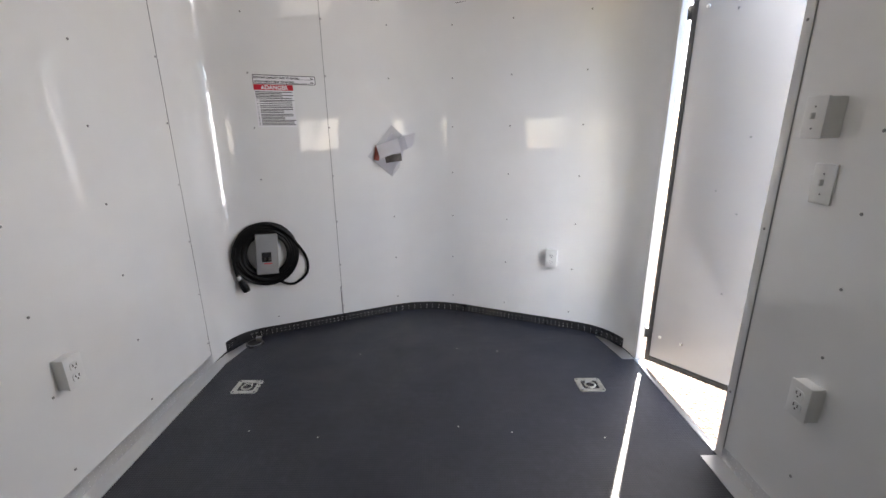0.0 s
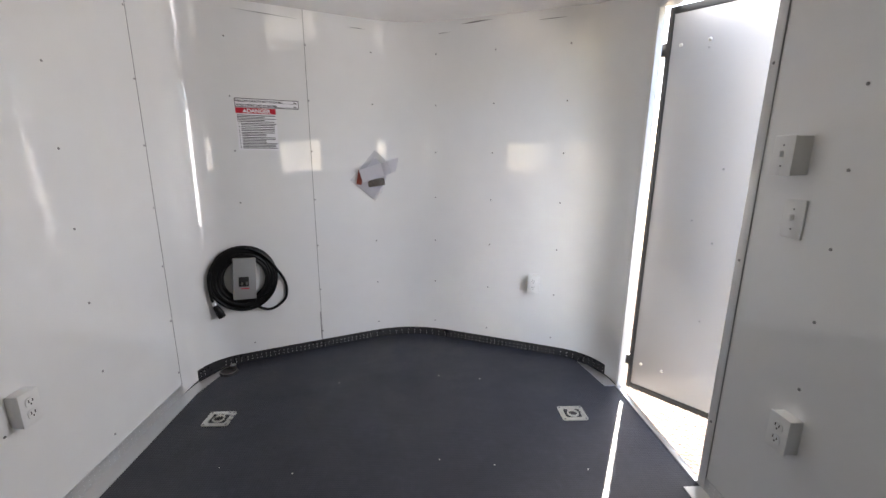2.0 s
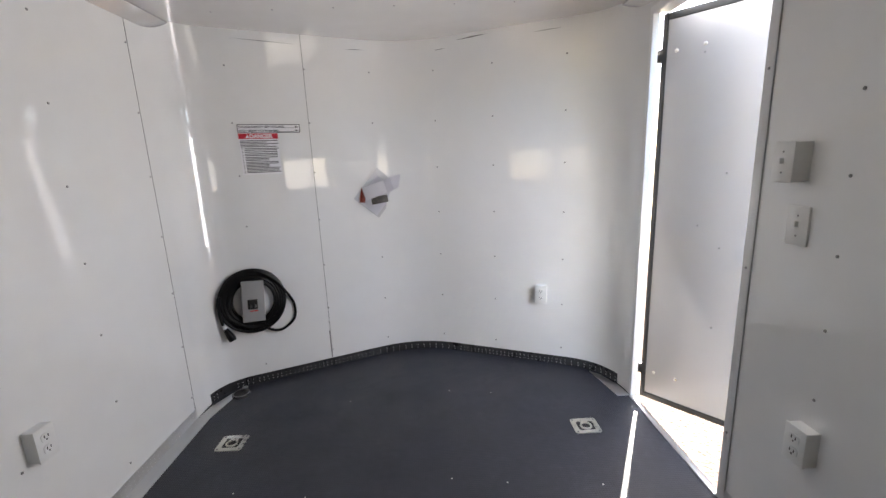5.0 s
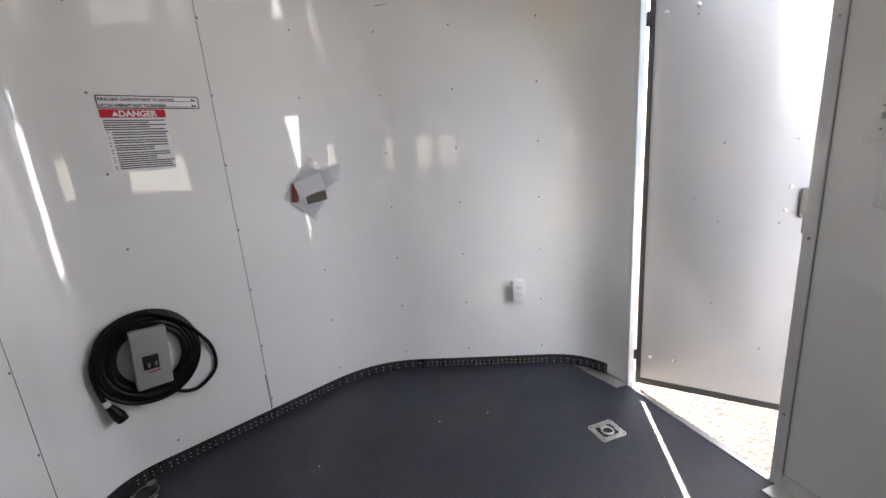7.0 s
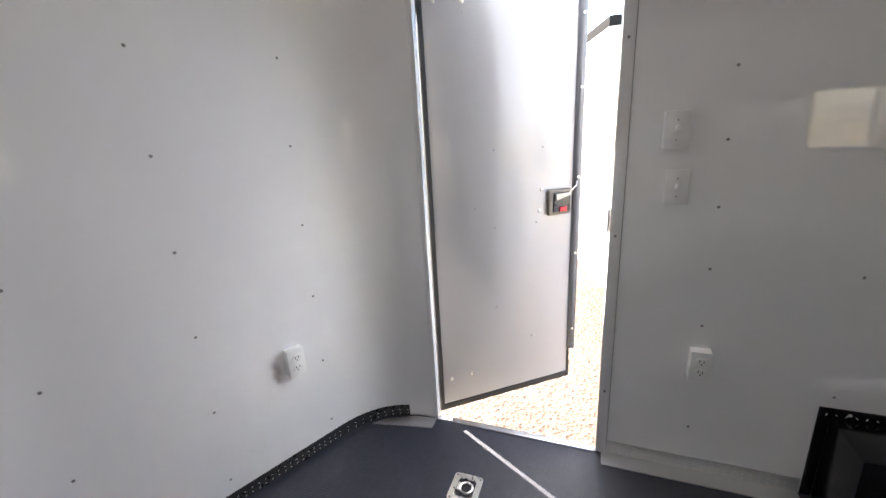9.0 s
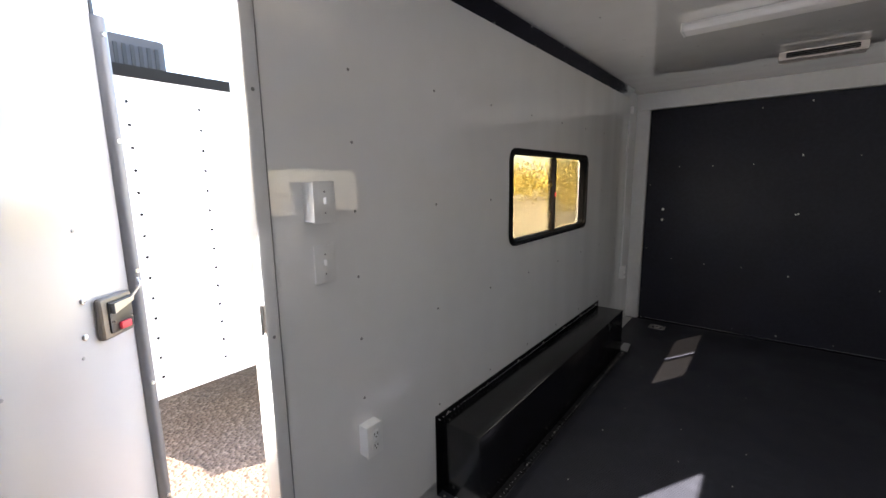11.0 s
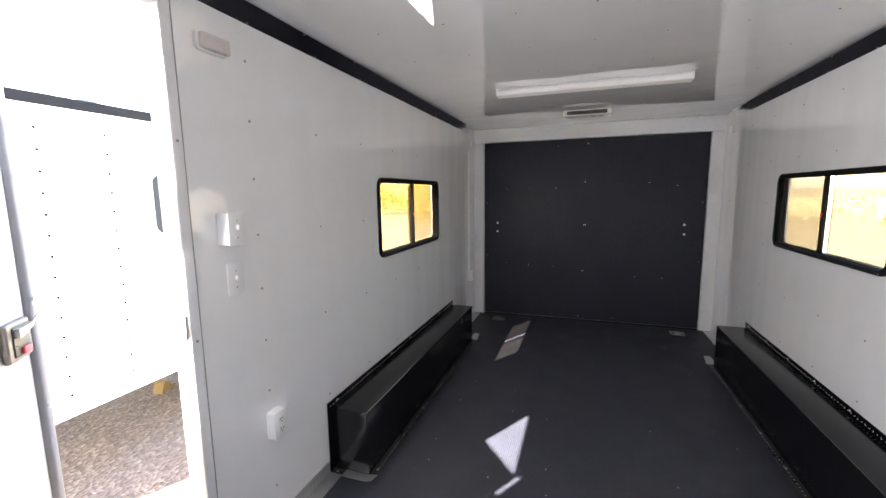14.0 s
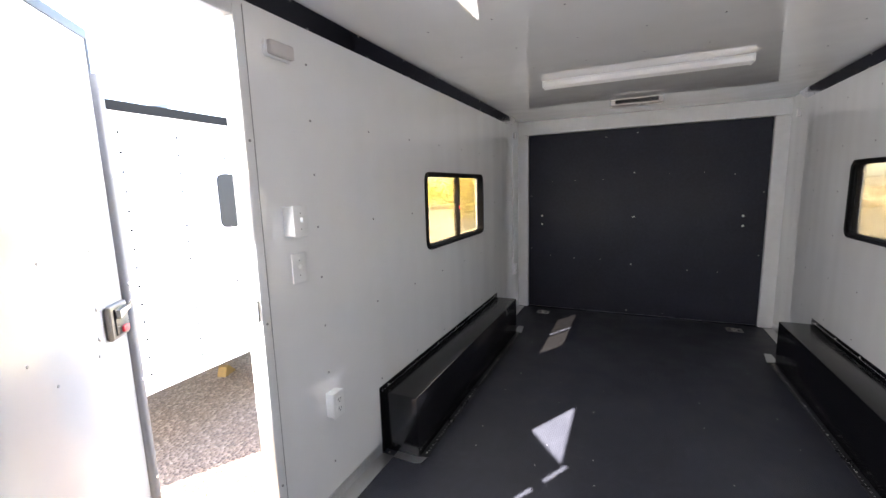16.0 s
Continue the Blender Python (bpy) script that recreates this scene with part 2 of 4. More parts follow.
def sheet(bm, line, z0, z1, thick):
    """An upright sheet along an open line of (x, y), thickened to its left."""
    out = []
    for i, p in enumerate(line):
        q0, q1 = line[max(0, i - 1)], line[min(len(line) - 1, i + 1)]
        d = Vector((q1[0] - q0[0], q1[1] - q0[1])).normalized()
        out.append((p[0] - d.y * thick, p[1] + d.x * thick))
    n = len(line)
    va = [[bm.verts.new((*p, z)) for p in line] for z in (z0, z1)]
    vb = [[bm.verts.new((*p, z)) for p in out] for z in (z0, z1)]
    for i in range(n - 1):
        bm.faces.new((va[0][i], va[0][i + 1], va[1][i + 1], va[1][i]))
        bm.faces.new((vb[0][i + 1], vb[0][i], vb[1][i], vb[1][i + 1]))
        bm.faces.new((va[1][i], va[1][i + 1], vb[1][i + 1], vb[1][i]))
        bm.faces.new((va[0][i + 1], va[0][i], vb[0][i], vb[0][i + 1]))
    for i in (0, n - 1):
        bm.faces.new((va[0][i], va[1][i], vb[1][i], vb[0][i]))
    bmesh.ops.recalc_face_normals(bm, faces=bm.faces)


def cyl(bm, p, q, r, seg=16, r2=None):
    """A rod from p to q."""
    p, q = Vector(p), Vector(q)
    m = Matrix.Translation((p + q) / 2) @ (q - p).to_track_quat("Z", "Y").to_matrix().to_4x4()
    bmesh.ops.create_cone(bm, cap_ends=True, segments=seg, radius1=r, radius2=r if r2 is None else r2, depth=(q - p).length, matrix=m)


def tube(bm, points, r, seg=10, closed=False):
    """A cable through the points."""
    pts = [Vector(p) for p in points]
    n = len(pts)
    rings = []
    for i, p in enumerate(pts):
        a = pts[(i - 1) % n] if closed or i else pts[0]
        b = pts[(i + 1) % n] if closed or i < n - 1 else pts[-1]
        d = (b - a).normalized()
        side = d.cross(Vector((0, 1, 0)) if abs(d.y) < 0.9 else Vector((1, 0, 0))).normalized()
        up = side.cross(d)
        rings.append([bm.verts.new(p + r * (math.cos(2 * math.pi * k / seg) * side + math.sin(2 * math.pi * k / seg) * up)) for k in range(seg)])
    for i in range(n if closed else n - 1):
        a, b = rings[i], rings[(i + 1) % n]
        for k in range(seg):
            bm.faces.new((a[k], a[(k + 1) % seg], b[(k + 1) % seg], b[k]))
    if not closed:
        bm.faces.new(rings[0][::-1])
        bm.faces.new(rings[-1])
    bmesh.ops.recalc_face_normals(bm, faces=bm.faces)


def rounded(x0, x1, y0, y1, r, seg=6):
    """A rounded rectangle's outline."""
    pts = []
    for cx, cy, a in ((x1 - r, y1 - r, 0), (x0 + r, y1 - r, 90), (x0 + r, y0 + r, 180), (x1 - r, y0 + r, 270)):
        for k in range(seg + 1):
            t = radians(a + 90 * k / seg)
            pts.append((cx + r * math.cos(t), cy + r * math.sin(t)))
    return pts


def ring_plate(bm, outer, inner, a, b, axis="y"):
    """A plate with a hole: two outlines with as many points each."""
    def at(p, h):
        return {"z": (p[0], p[1], h), "y": (p[0], h, p[1])}[axis]
    n = len(outer)
    v = [[bm.verts.new(at(p, h)) for p in o] for h in (a, b) for o in (outer, inner)]
    oa, ia, ob, ib = v
    for i in range(n):
        j = (i + 1) % n
        bm.faces.new((oa[i], oa[j], ia[j], ia[i]))
        bm.faces.new((ob[i], ib[i], ib[j], ob[j]))
        bm.faces.new((oa[i], ob[i], ob[j], oa[j]))
        bm.faces.new((ia[i], ia[j], ib[j], ib[i]))
    bmesh.ops.recalc_face_normals(bm, faces=bm.faces)


def mesh_of(name, bm, material, smooth=35):
    me = bpy.data.meshes.new(name)
    bm.normal_update()
    if smooth:
        for f in bm.faces:
            f.smooth = True
        for e in bm.edges:
            if len(e.link_faces) == 2 and e.calc_face_angle(0) > radians(smooth):
                e.smooth = False
    bm.to_mesh(me)
    bm.free()
    me.materials.append(material)
    return me


def part(name, bm, material, parent=None, label="", smooth=35):
    """One mesh object out of a bmesh, under a thing or a part."""
    ob = new(name, mesh_of(name, bm, material, smooth))
    ob.parent = parent
    return tagged(ob, label)


def structure(name, bm, material, label, smooth=35):
    return tagged(part(name, bm, material, None, "", smooth), label, name.split("_")[0], "", "structure")


def thing(name, m, label, category, group=""):
    ob = new(name)
    ob.empty_display_size = 0.05
    ob.matrix_world = m
    return tagged(ob, label, category, group)


def shared(name, mesh, m, parent):
    ob = new(name, mesh)
    ob.parent = parent
    ob.matrix_basis = m
    return ob


def words(name, text, size, m, material, parent, align="LEFT", bold=0.0):
    """Flat lettering as a mesh; it reads from the side of local -y."""
    cu = bpy.data.curves.new(name, "FONT")
    cu.body, cu.size, cu.align_x, cu.extrude, cu.offset = text, size, align, 0.0002, bold
    tmp = new("lettering_source", cu)
    me = bpy.data.meshes.new_from_object(tmp.evaluated_get(bpy.context.evaluated_depsgraph_get()))
    bpy.data.objects.remove(tmp)
    bpy.data.curves.remove(cu)
    me.materials.clear()
    me.materials.append(material)
    ob = new(name, me)
    ob.parent = parent
    ob.matrix_basis = m @ pose(0, 0, 0, 90, 0, 0)
    return ob


# ---- the trailer's shell ----
W, H = 1.23, 2.12          # half the inner width, the inner height
REAR = -2.21               # inner face of the rear frame
NOSE, SLOPE = 3.01, 0.43   # the nose: y = NOSE - SLOPE * |x|
SEAM = 2.20                # where the side walls meet the nose sheet
DOOR0, DOOR1, DOORTOP = 1.475, 2.20, 2.0
T = 0.06
VYAW = math.degrees(math.atan(SLOPE))


def arc_between(p, corner, q, seg):
    """A smooth bend from p by the corner to q."""
    p, c, q = Vector(p), Vector(corner), Vector(q)
    return [tuple((1 - t) ** 2 * p + 2 * t * (1 - t) * c + t * t * q) for t in (i / seg for i in range(seg + 1))]


def nose_line(inset=0.0):
    """The line of the nose from the right-hand wall round to the other one."""
    w, n = W - inset, NOSE - inset * 1.05
    yc = n - SLOPE * w
    a, b = ([(w, SEAM)] + arc_between((w, yc - run), (w, yc), (w - run * 0.92, yc + SLOPE * run * 0.92), 12) for run in (0.26, 0.19))
    top = arc_between((0.27, n - SLOPE * 0.27), (0, n), (-0.27, n - SLOPE * 0.27), 12)
    return a + top + [(-x, y) for x, y in reversed(b)]


def nose_y(x):
    x = abs(x)
    return NOSE - SLOPE * x if x > 0.27 else NOSE - SLOPE * (0.135 + x * x / 0.54)


def on_nose(x, z, off=0.0):
    """A frame on the nose wall that faces the room."""
    yaw = VYAW if x < 0 else -VYAW
    m = pose(x, nose_y(x), z, 0, 0, yaw)
    return m @ pose(0, -off, 0)


def on_right(y, z, off=0.0):
    return pose(W - off, y, z, 0, 0, -90)


def on_left(y, z, off=0.0):
    return pose(-W + off, y, z, 0, 0, 90)


WIN_R = (-0.955, 0.155, 1.022, 1.526)
WIN_L = (-0.985, 0.178, 1.034, 1.52)


def side_wall(name, side, window, y1, label):
    """A side wall in slabs round its window and, on the door's side, the doorway."""
    bm = bmesh.new()
    x0, x1 = sorted((side * W, side * (W + T)))
    a, b, lo, hi = window[0] + 0.018, window[1] - 0.018, window[2] + 0.018, window[3] - 0.018
    box(bm, x0, x1, REAR - 0.1, a, -0.1, H + 0.05)
    box(bm, x0, x1, b, y1, -0.1, H + 0.05)
    box(bm, x0, x1, a, b, -0.1, lo)
    box(bm, x0, x1, a, b, hi, H + 0.05)
    if y1 < SEAM:
        box(bm, x0, x1, y1, SEAM, DOORTOP, H + 0.05)
        box(bm, W, W + 0.014, y1, SEAM, -0.1, -0.005)
    return structure(name, bm, WHITE, label, 0)


wall_east = side_wall("wall_east", 1, WIN_R, DOOR0, "glossy white sheet-metal side wall with doorway and window")
wall_west = side_wall("wall_west", -1, WIN_L, SEAM, "glossy white sheet-metal side wall with a sliding window")
bm = bmesh.new()
sheet(bm, nose_line()[::-1], -0.1, H + 0.05, 0.012)
wall_north = structure("wall_north", bm, WHITE, "glossy white wall of the trailer's blunt V nose", 50)

bm = bmesh.new()
outline = nose_line(-0.05)
outline = [(W + T, REAR - 0.1)] + outline + [(-W - T, REAR - 0.1)]
prism(bm, outline, H, H + 0.08)
ceiling = structure("ceiling", bm, CEIL, "glossy white ceiling sheets with a slight bow", 0)
bm = bmesh.new()
prism(bm, [(W - 0.005, REAR - 0.06)] + nose_line(0.002) + [(-W + 0.005, REAR - 0.06)], -0.1, 0.0)
floor = structure("floor", bm, RUBBER, "black rubber floor sheet with a fine moulded grid", 0)

# rear frame and ramp door
bm = bmesh.new()
box(bm, -W, W, REAR - 0.12, REAR, 1.975, H, 0.008)
header = structure("trim_header", bm, WHITEMETAL, "white metal header over the rear ramp door")
for s, nm in ((1, "trim_jamb_east"), (-1, "trim_jamb_west")):
    bm = bmesh.new()
    x0, x1 = sorted((s * 1.115, s * W))
    box(bm, x0, x1, REAR - 0.12, REAR - 0.005, 0.0, 1.975, 0.01)
    structure(nm, bm, WHITEMETAL, "white metal post beside the rear ramp door")
ramp = thing("ramp_door", pose(0, REAR - 0.035, 0, 0, 0, 180), "closed rear ramp door faced with charcoal rubber", "ramp door")
bm = bmesh.new()
box(bm, -1.112, 1.112, 0.0, 0.06, 0.012, 1.972, 0.004)
part("rubber_facing", bm, RAMPRUB, ramp)
bm = bmesh.new()
box(bm, -1.2, 1.2, 0.062, 0.09, -0.1, 2.0, 0.004)
part("outer_skin", bm, OUTWHITE, ramp)
bm = bmesh.new()
box(bm, -1.112, 1.112, -0.012, 0.0, 0.0, 0.012, 0.003)
part("hinge_strip", bm, BLACKPAINT, ramp)

# ---- doorway and the open side door ----
bm = bmesh.new()
post = [(W - 0.002 + 0.072 * k / 12, DOOR0 + 0.002 + 0.0014 * (1 - (k / 6 - 1) ** 2)) for k in range(13)]
prism(bm, [(W + T + 0.01, DOOR0), (W - 0.002, DOOR0)] + post, 0.0, DOORTOP - 0.005)
structure("trim_door_rear", bm, JAMB, "bright aluminium strip round the doorway")
bm = bmesh.new()
box(bm, W - 0.0025, W + 0.03, DOOR1 - 0.004, DOOR1 + 0.02, 0.0, DOORTOP, 0.001)
structure("trim_door_front", bm, WHITEMETAL, "white door post edge")
bm = bmesh.new()
box(bm, W - 0.002, W + T + 0.01, DOOR0 + 0.004, DOOR1 - 0.004, DOORTOP - 0.004, DOORTOP, 0.001)
box(bm, W - 0.004, W - 0.0005, DOOR0 + 0.005, DOOR1 + 0.02, DOORTOP, DOORTOP + 0.03, 0.001)
structure("trim_door_head", bm, WHITEMETAL, "white metal trim over the doorway")
bm = bmesh.new()
box(bm, W - 0.012, W + 0.018, DOOR0 + 0.005, DOOR1 - 0.005, -0.03, 0.006, 0.002)
structure("trim_threshold", bm, ALU, "bare aluminium door threshold")
bm = bmesh.new()
box(bm, W - 0.0035, W - 0.0005, DOOR0 - 0.04, DOOR0 - 0.038, 0.05, 2.04)
part("seam", bm, BOXGREY, wall_east)
bm = bmesh.new()
box(bm, W + 0.004, W + 0.026, DOOR0 + 0.004, DOOR0 + 0.012, 0.96, 1.045, 0.002)
bm2 = bmesh.new()
box(bm2, W - 0.004, W - 0.0005, DOOR0 - 0.036, DOOR0 - 0.0005, 0.0, DOORTOP + 0.03, 0.001)
structure("trim_door_post", bm2, WHITEMETAL, "white post strip beside the doorway")
strike = thing("strike_plate", pose(0, 0, 0), "steel strike plate on the door post", "strike plate")
part("plate", bm, ALU, strike)

LEAFW = 0.735
door = thing("door_1", pose(1.295, 2.19, 0.0, 0, 0, -50), "white side door standing half open outwards", "door")
door["kind"] = "structure"
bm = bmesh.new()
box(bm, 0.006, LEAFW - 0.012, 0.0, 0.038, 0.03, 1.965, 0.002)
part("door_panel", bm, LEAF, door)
for nm, lim in (("hinge_stile", (-0.017, 0.006, -0.004, 0.042, 0.0, 1.995)), ("top_rail", (0.006, LEAFW, -0.004, 0.042, 1.962, 1.995)),
                ("bottom_rail", (0.006, LEAFW, -0.004, 0.042, 0.0, 0.032)), ("lock_stile", (LEAFW - 0.014, LEAFW, -0.004, 0.042, 0.032, 1.962))):
    bm = bmesh.new()
    box(bm, *lim, 0.003)
    part(nm, bm, FRAMEDARK, door)
bm = bmesh.new()
cyl(bm, (LEAFW + 0.004, -0.004, 0.18), (LEAFW + 0.004, -0.004, 1.85), 0.021, 20)
rail = part("edge_tube", bm, GALV, door, "grey tube along the door's free edge")
for z in (0.3, 0.72, 1.1, 1.5, 1.8):
    bm = bmesh.new()
    cyl(bm, (LEAFW - 0.004, -0.024, z), (LEAFW - 0.004, -0.029, z), 0.006, 10)
    part("rivet", bm, ZINC, rail)
lock = bmesh.new()
box(lock, 0.575, 0.7, -0.022, -0.0005, 0.925, 1.05, 0.012, 3)
lockp = part("door_latch", lock, plain("latch_bronze", (0.15, 0.13, 0.105), 0.35, 0.3), door, "bronze slam latch with a dark recess and a red tab")
bm = bmesh.new()
box(bm, 0.598, 0.69, -0.027, -0.02, 0.94, 1.036, 0.006)
part("recess_plate", bm, BLACKPL, lockp, "dark recess plate")
bm = bmesh.new()
prism(bm, [(0.604, 1.0), (0.68, 1.02), (0.684, 1.034), (0.604, 1.03)], -0.04, -0.026, "y")
part("paddle", bm, SCREW, lockp, "dark steel paddle", 0)
bm = bmesh.new()
box(bm, 0.628, 0.668, -0.036, -0.026, 0.944, 0.966, 0.004)
part("red_tab", bm, REDTAB, lockp, "red plastic tab")
bm = bmesh.new()
tube(bm, [(0.67, -0.03, 1.02), (0.685, -0.045, 1.045), (0.705, -0.05, 1.065), (0.722, -0.03, 1.08)], 0.003, 6)
part("wire_pull", bm, ZINC, lockp)
bm = bmesh.new()
bmesh.ops.create_uvsphere(bm, u_segments=12, v_segments=6, radius=0.009, matrix=Matrix.Diagonal((1, 0.5, 1, 1)))
BOLT = mesh_of("bolt", bm, ZINC)
for x, z in ((0.05, 1.82), (0.17, 1.825), (0.05, 0.165), (0.16, 0.165), (0.545, 1.055), (0.535, 0.955)):
    shared("bolt", BOLT, pose(x, -0.002, z), door)
bm = bmesh.new()
bmesh.ops.create_uvsphere(bm, u_segments=8, v_segments=4, radius=0.0052, matrix=Matrix.Diagonal((1, 0.6, 1, 1)))
RIVET = mesh_of("rivet", bm, SCREW)
for x, z in ((0.17, 1.79), (0.3, 1.25), (0.55, 1.25), (0.3, 0.9), (0.52, 0.9), (0.5, 0.3), (0.3, 0.5), (0.2, 1.0)):
    shared("rivet", RIVET, pose(x, -0.001, z), door)
for z in (0.165, 1.81):
    bm = bmesh.new()
    box(bm, -0.052, -0.014, 0.0, 0.03, z - 0.03, z + 0.03, 0.004)
    part("hinge", bm, BLACKPL, door)

# ---- windows ----


def window(name, m, w, h, label):
    """A black-framed sliding window through the wall; its second half has an insect screen."""
    top = thing(name, m, label, "window")
    top["kind"] = "structure"
    a, b = w / 2, h / 2
    bm = bmesh.new()
    ring_plate(bm, rounded(-a, a, -b, b, 0.06), rounded(-a + 0.024, a - 0.024, -b + 0.024, b - 0.024, 0.042), -0.012, 0.004)
    ring_plate(bm, rounded(-a + 0.0205, a - 0.0205, -b + 0.0205, b - 0.0205, 0.045), rounded(-a + 0.03, a - 0.03, -b + 0.03, b - 0.03, 0.04), 0.004, 0.042)
    fr = part("window_frame", bm, FRAMEBLACK, top, "black moulded frame")
    bm = bmesh.new()
    box(bm, -0.011, 0.011, -0.008, 0.012, -b + 0.03, b - 0.03, 0.003)
    bar = part("meeting_bar", bm, FRAMEBLACK, top)
    bm = bmesh.new()
    box(bm, -0.006, 0.006, -0.013, -0.006, -0.012, 0.012, 0.002)
    part("latch", bm, REDTAB, bar, "small red latch")
    # polished strip added as the highlight along the frame's lower edge
    bm = bmesh.new()
    box(bm, -a + 0.05, a - 0.05, -0.017, -0.013, -b + 0.006, -b + 0.014, 0.0015)
    part("highlight_bead", bm, BRIGHT, fr)
    for s in (-1, 1):
        bm = bmesh.new()
        x0, x1 = sorted((s * 0.005, s * (a - 0.03)))
        box(bm, x0, x1, 0.02 + 0.01 * s, 0.024 + 0.01 * s, -b + 0.03, b - 0.03)
        part("pane", bm, GLASS, top, smooth=0)
    return top


wr = window("window_1", on_right((WIN_R[0] + WIN_R[1]) / 2, (WIN_R[2] + WIN_R[3]) / 2), WIN_R[1] - WIN_R[0], WIN_R[3] - WIN_R[2],
            "black-framed sliding window with rounded corners, half screened")
wl = window("window_2", on_left((WIN_L[0] + WIN_L[1]) / 2, (WIN_L[2] + WIN_L[3]) / 2), WIN_L[1] - WIN_L[0], WIN_L[3] - WIN_L[2],
            "black-framed sliding window with rounded corners, half screened")
for top, s, half in ((wr, 1, (WIN_R[1] - WIN_R[0]) / 2), (wl, -1, (WIN_L[1] - WIN_L[0]) / 2)):
    bm = bmesh.new()
    x0, x1 = sorted((s * 0.006, s * (half - 0.031)))
    v = [bm.verts.new(p) for p in ((x0, 0.045, -0.213), (x1, 0.045, -0.213), (x1, 0.045, 0.213), (x0, 0.045, 0.213))]
    bm.faces.new(v)
    part("insect_screen", bm, SCREEN, top, "fine dark insect mesh", 0)

# ---- seams, coves and skirting ----
for x, z0, z1, wid in ((-0.592, 0.06, H, 0.0022), (-0.597, 0.06, 0.26, 0.004)):
    bm = bmesh.new()
    box(bm, -wid / 2, wid / 2, -0.0012, 0.002, 0, z1 - z0)
    ob = part("seam", bm, DARKLINE, wall_north, smooth=0)
    ob.matrix_basis = on_nose(x, z0)
for x, z, ln, wid, tilt, mat in ((-0.78, 2.07, 0.34, 0.003, 1.5, GALV), (-0.3, 2.06, 0.12, 0.003, -1, GALV), (0.43, 2.095, 0.2, 0.007, -3, DARKLINE), (0.85, 2.07, 0.16, 0.003, -1, GALV), (0.22, 2.05, 0.12, 0.003, -2, GALV)):
    bm = bmesh.new()
    prism(bm, [(-ln / 2, 0), (0, -wid / 2), (ln / 2, 0), (0, wid / 2)], -0.0015, 0.001, "y")
    ob = part("edge_crack", bm, mat, wall_north, smooth=0)
    ob.matrix_basis = on_nose(x, z) @ pose(0, 0, 0, 0, tilt, 0)
bm = bmesh.new()
box(bm, -W - 0.001, -W + 0.0012, SEAM - 0.001, SEAM + 0.001, 0.05, H)
part("seam", bm, DARKLINE, wall_west, smooth=0)
for s, nm in ((1, "trim_cove_east"), (-1, "trim_cove_west")):
    bm = bmesh.new()
    prism(bm, [(s * W, 2.056), (s * (W - 0.05), 2.112), (s * (W - 0.05), H), (s * W, H)], -1.92, 2.47, "y")
    cove = structure(nm, bm, BRIGHT, "polished aluminium cove strip between wall and ceiling", 0)
    bm = bmesh.new()
    prism(bm, [(s * (W - 0.001), 2.0535), (s * (W - 0.051), 2.1095), (s * (W - 0.051), 2.1135), (s * (W - 0.001), 2.0575)], 2.462, 2.474, "y")
    part("end_lip", bm, SCREW, cove, "", 0)
    for k in range(11):
        for off, z in ((0.046, 2.109), (0.003, 2.06)):
            shared("screw", RIVET, pose(s * (W - off), -1.75 + 0.41 * k + off * 3, z - 0.001, 0, 0, -90 * s) @ pose(0, 0, 0, 48, 0, 0), cove)



def tread(bm, along, up, out, length, height, start):
    """Raised lozenges of tread plate over a strip, as low four-sided points."""
    i, step = 0, 0.027
    for k in range(int(length / step)):
        for r in range(max(1, int(height / 0.02))):
            c = start + along * (k * step + 0.01) + up * (r * 0.02 + 0.012)
            t = 28 if (k + r) % 2 else -62
            d = along * math.cos(radians(t)) + up * math.sin(radians(t))
            e = along * -math.sin(radians(t)) + up * math.cos(radians(t))
            q = [bm.verts.new(c + p) for p in (d * 0.0065, e * 0.0019, d * -0.0065, e * -0.0019)]
            tip = bm.verts.new(c + out * 0.0016)
            for j in range(4):
                bm.faces.new((q[j], q[(j + 1) % 4], tip))


def tread_part(parent, runs):
    bm = bmesh.new()
    for a, b, up, out, h in runs:
        a, b = Vector(a), Vector(b)
        tread(bm, (b - a).normalized(), Vector(up), Vector(out), (b - a).length, h, a)
    ob = part("tread_lozenges", bm, LOZENGE, parent, "", 0)
    return tagged(ob, kind="stuff")


bm = bmesh.new()
sheet(bm, nose_line(0.004)[4:-3][::-1], 0.0, 0.058, 0.003)
bb = structure("baseboard_nose", bm, PLATE, "dark tread-plate skirting round the nose", 50)
line = [Vector((*p, 0.003)) for p in nose_line(0.0074)]
runs = []
for a, b in zip(line[4:-4], line[5:-3]):
    d = (b - a).normalized()
    if (b - a).length > 0.02:
        runs.append((a, b, (0, 0, 1), (-d.y, d.x, 0), 0.056))
tread_part(bb, runs)
for s, nm, spans in ((1, "baseboard_east", ((-2.2, -1.35), (0.78, 1.455))), (-1, "baseboard_west", ((-2.2, -1.35), (0.78, 2.2)))):
    for n_, (y0, y1) in enumerate(spans):
        bm = bmesh.new()
        x0, x1 = sorted((s * (W - 0.003), s * (W - 0.0005)))
        box(bm, x0, x1, y0, y1, 0.0, 0.062)
        x0, x1 = sorted((s * (W - 0.075), s * (W - 0.003)))
        box(bm, x0, x1, y0, y1, 0.0, 0.0035)
        ob = structure(nm + ("_back" if n_ == 0 else "_front"), bm, ALU, "bare aluminium angle skirting with tread pattern", 0)
        tread_part(ob, [((s * (W - 0.0032), y0, 0.0), (s * (W - 0.0032), y1, 0.0), (0, 0, 1), (-s, 0, 0), 0.06)])
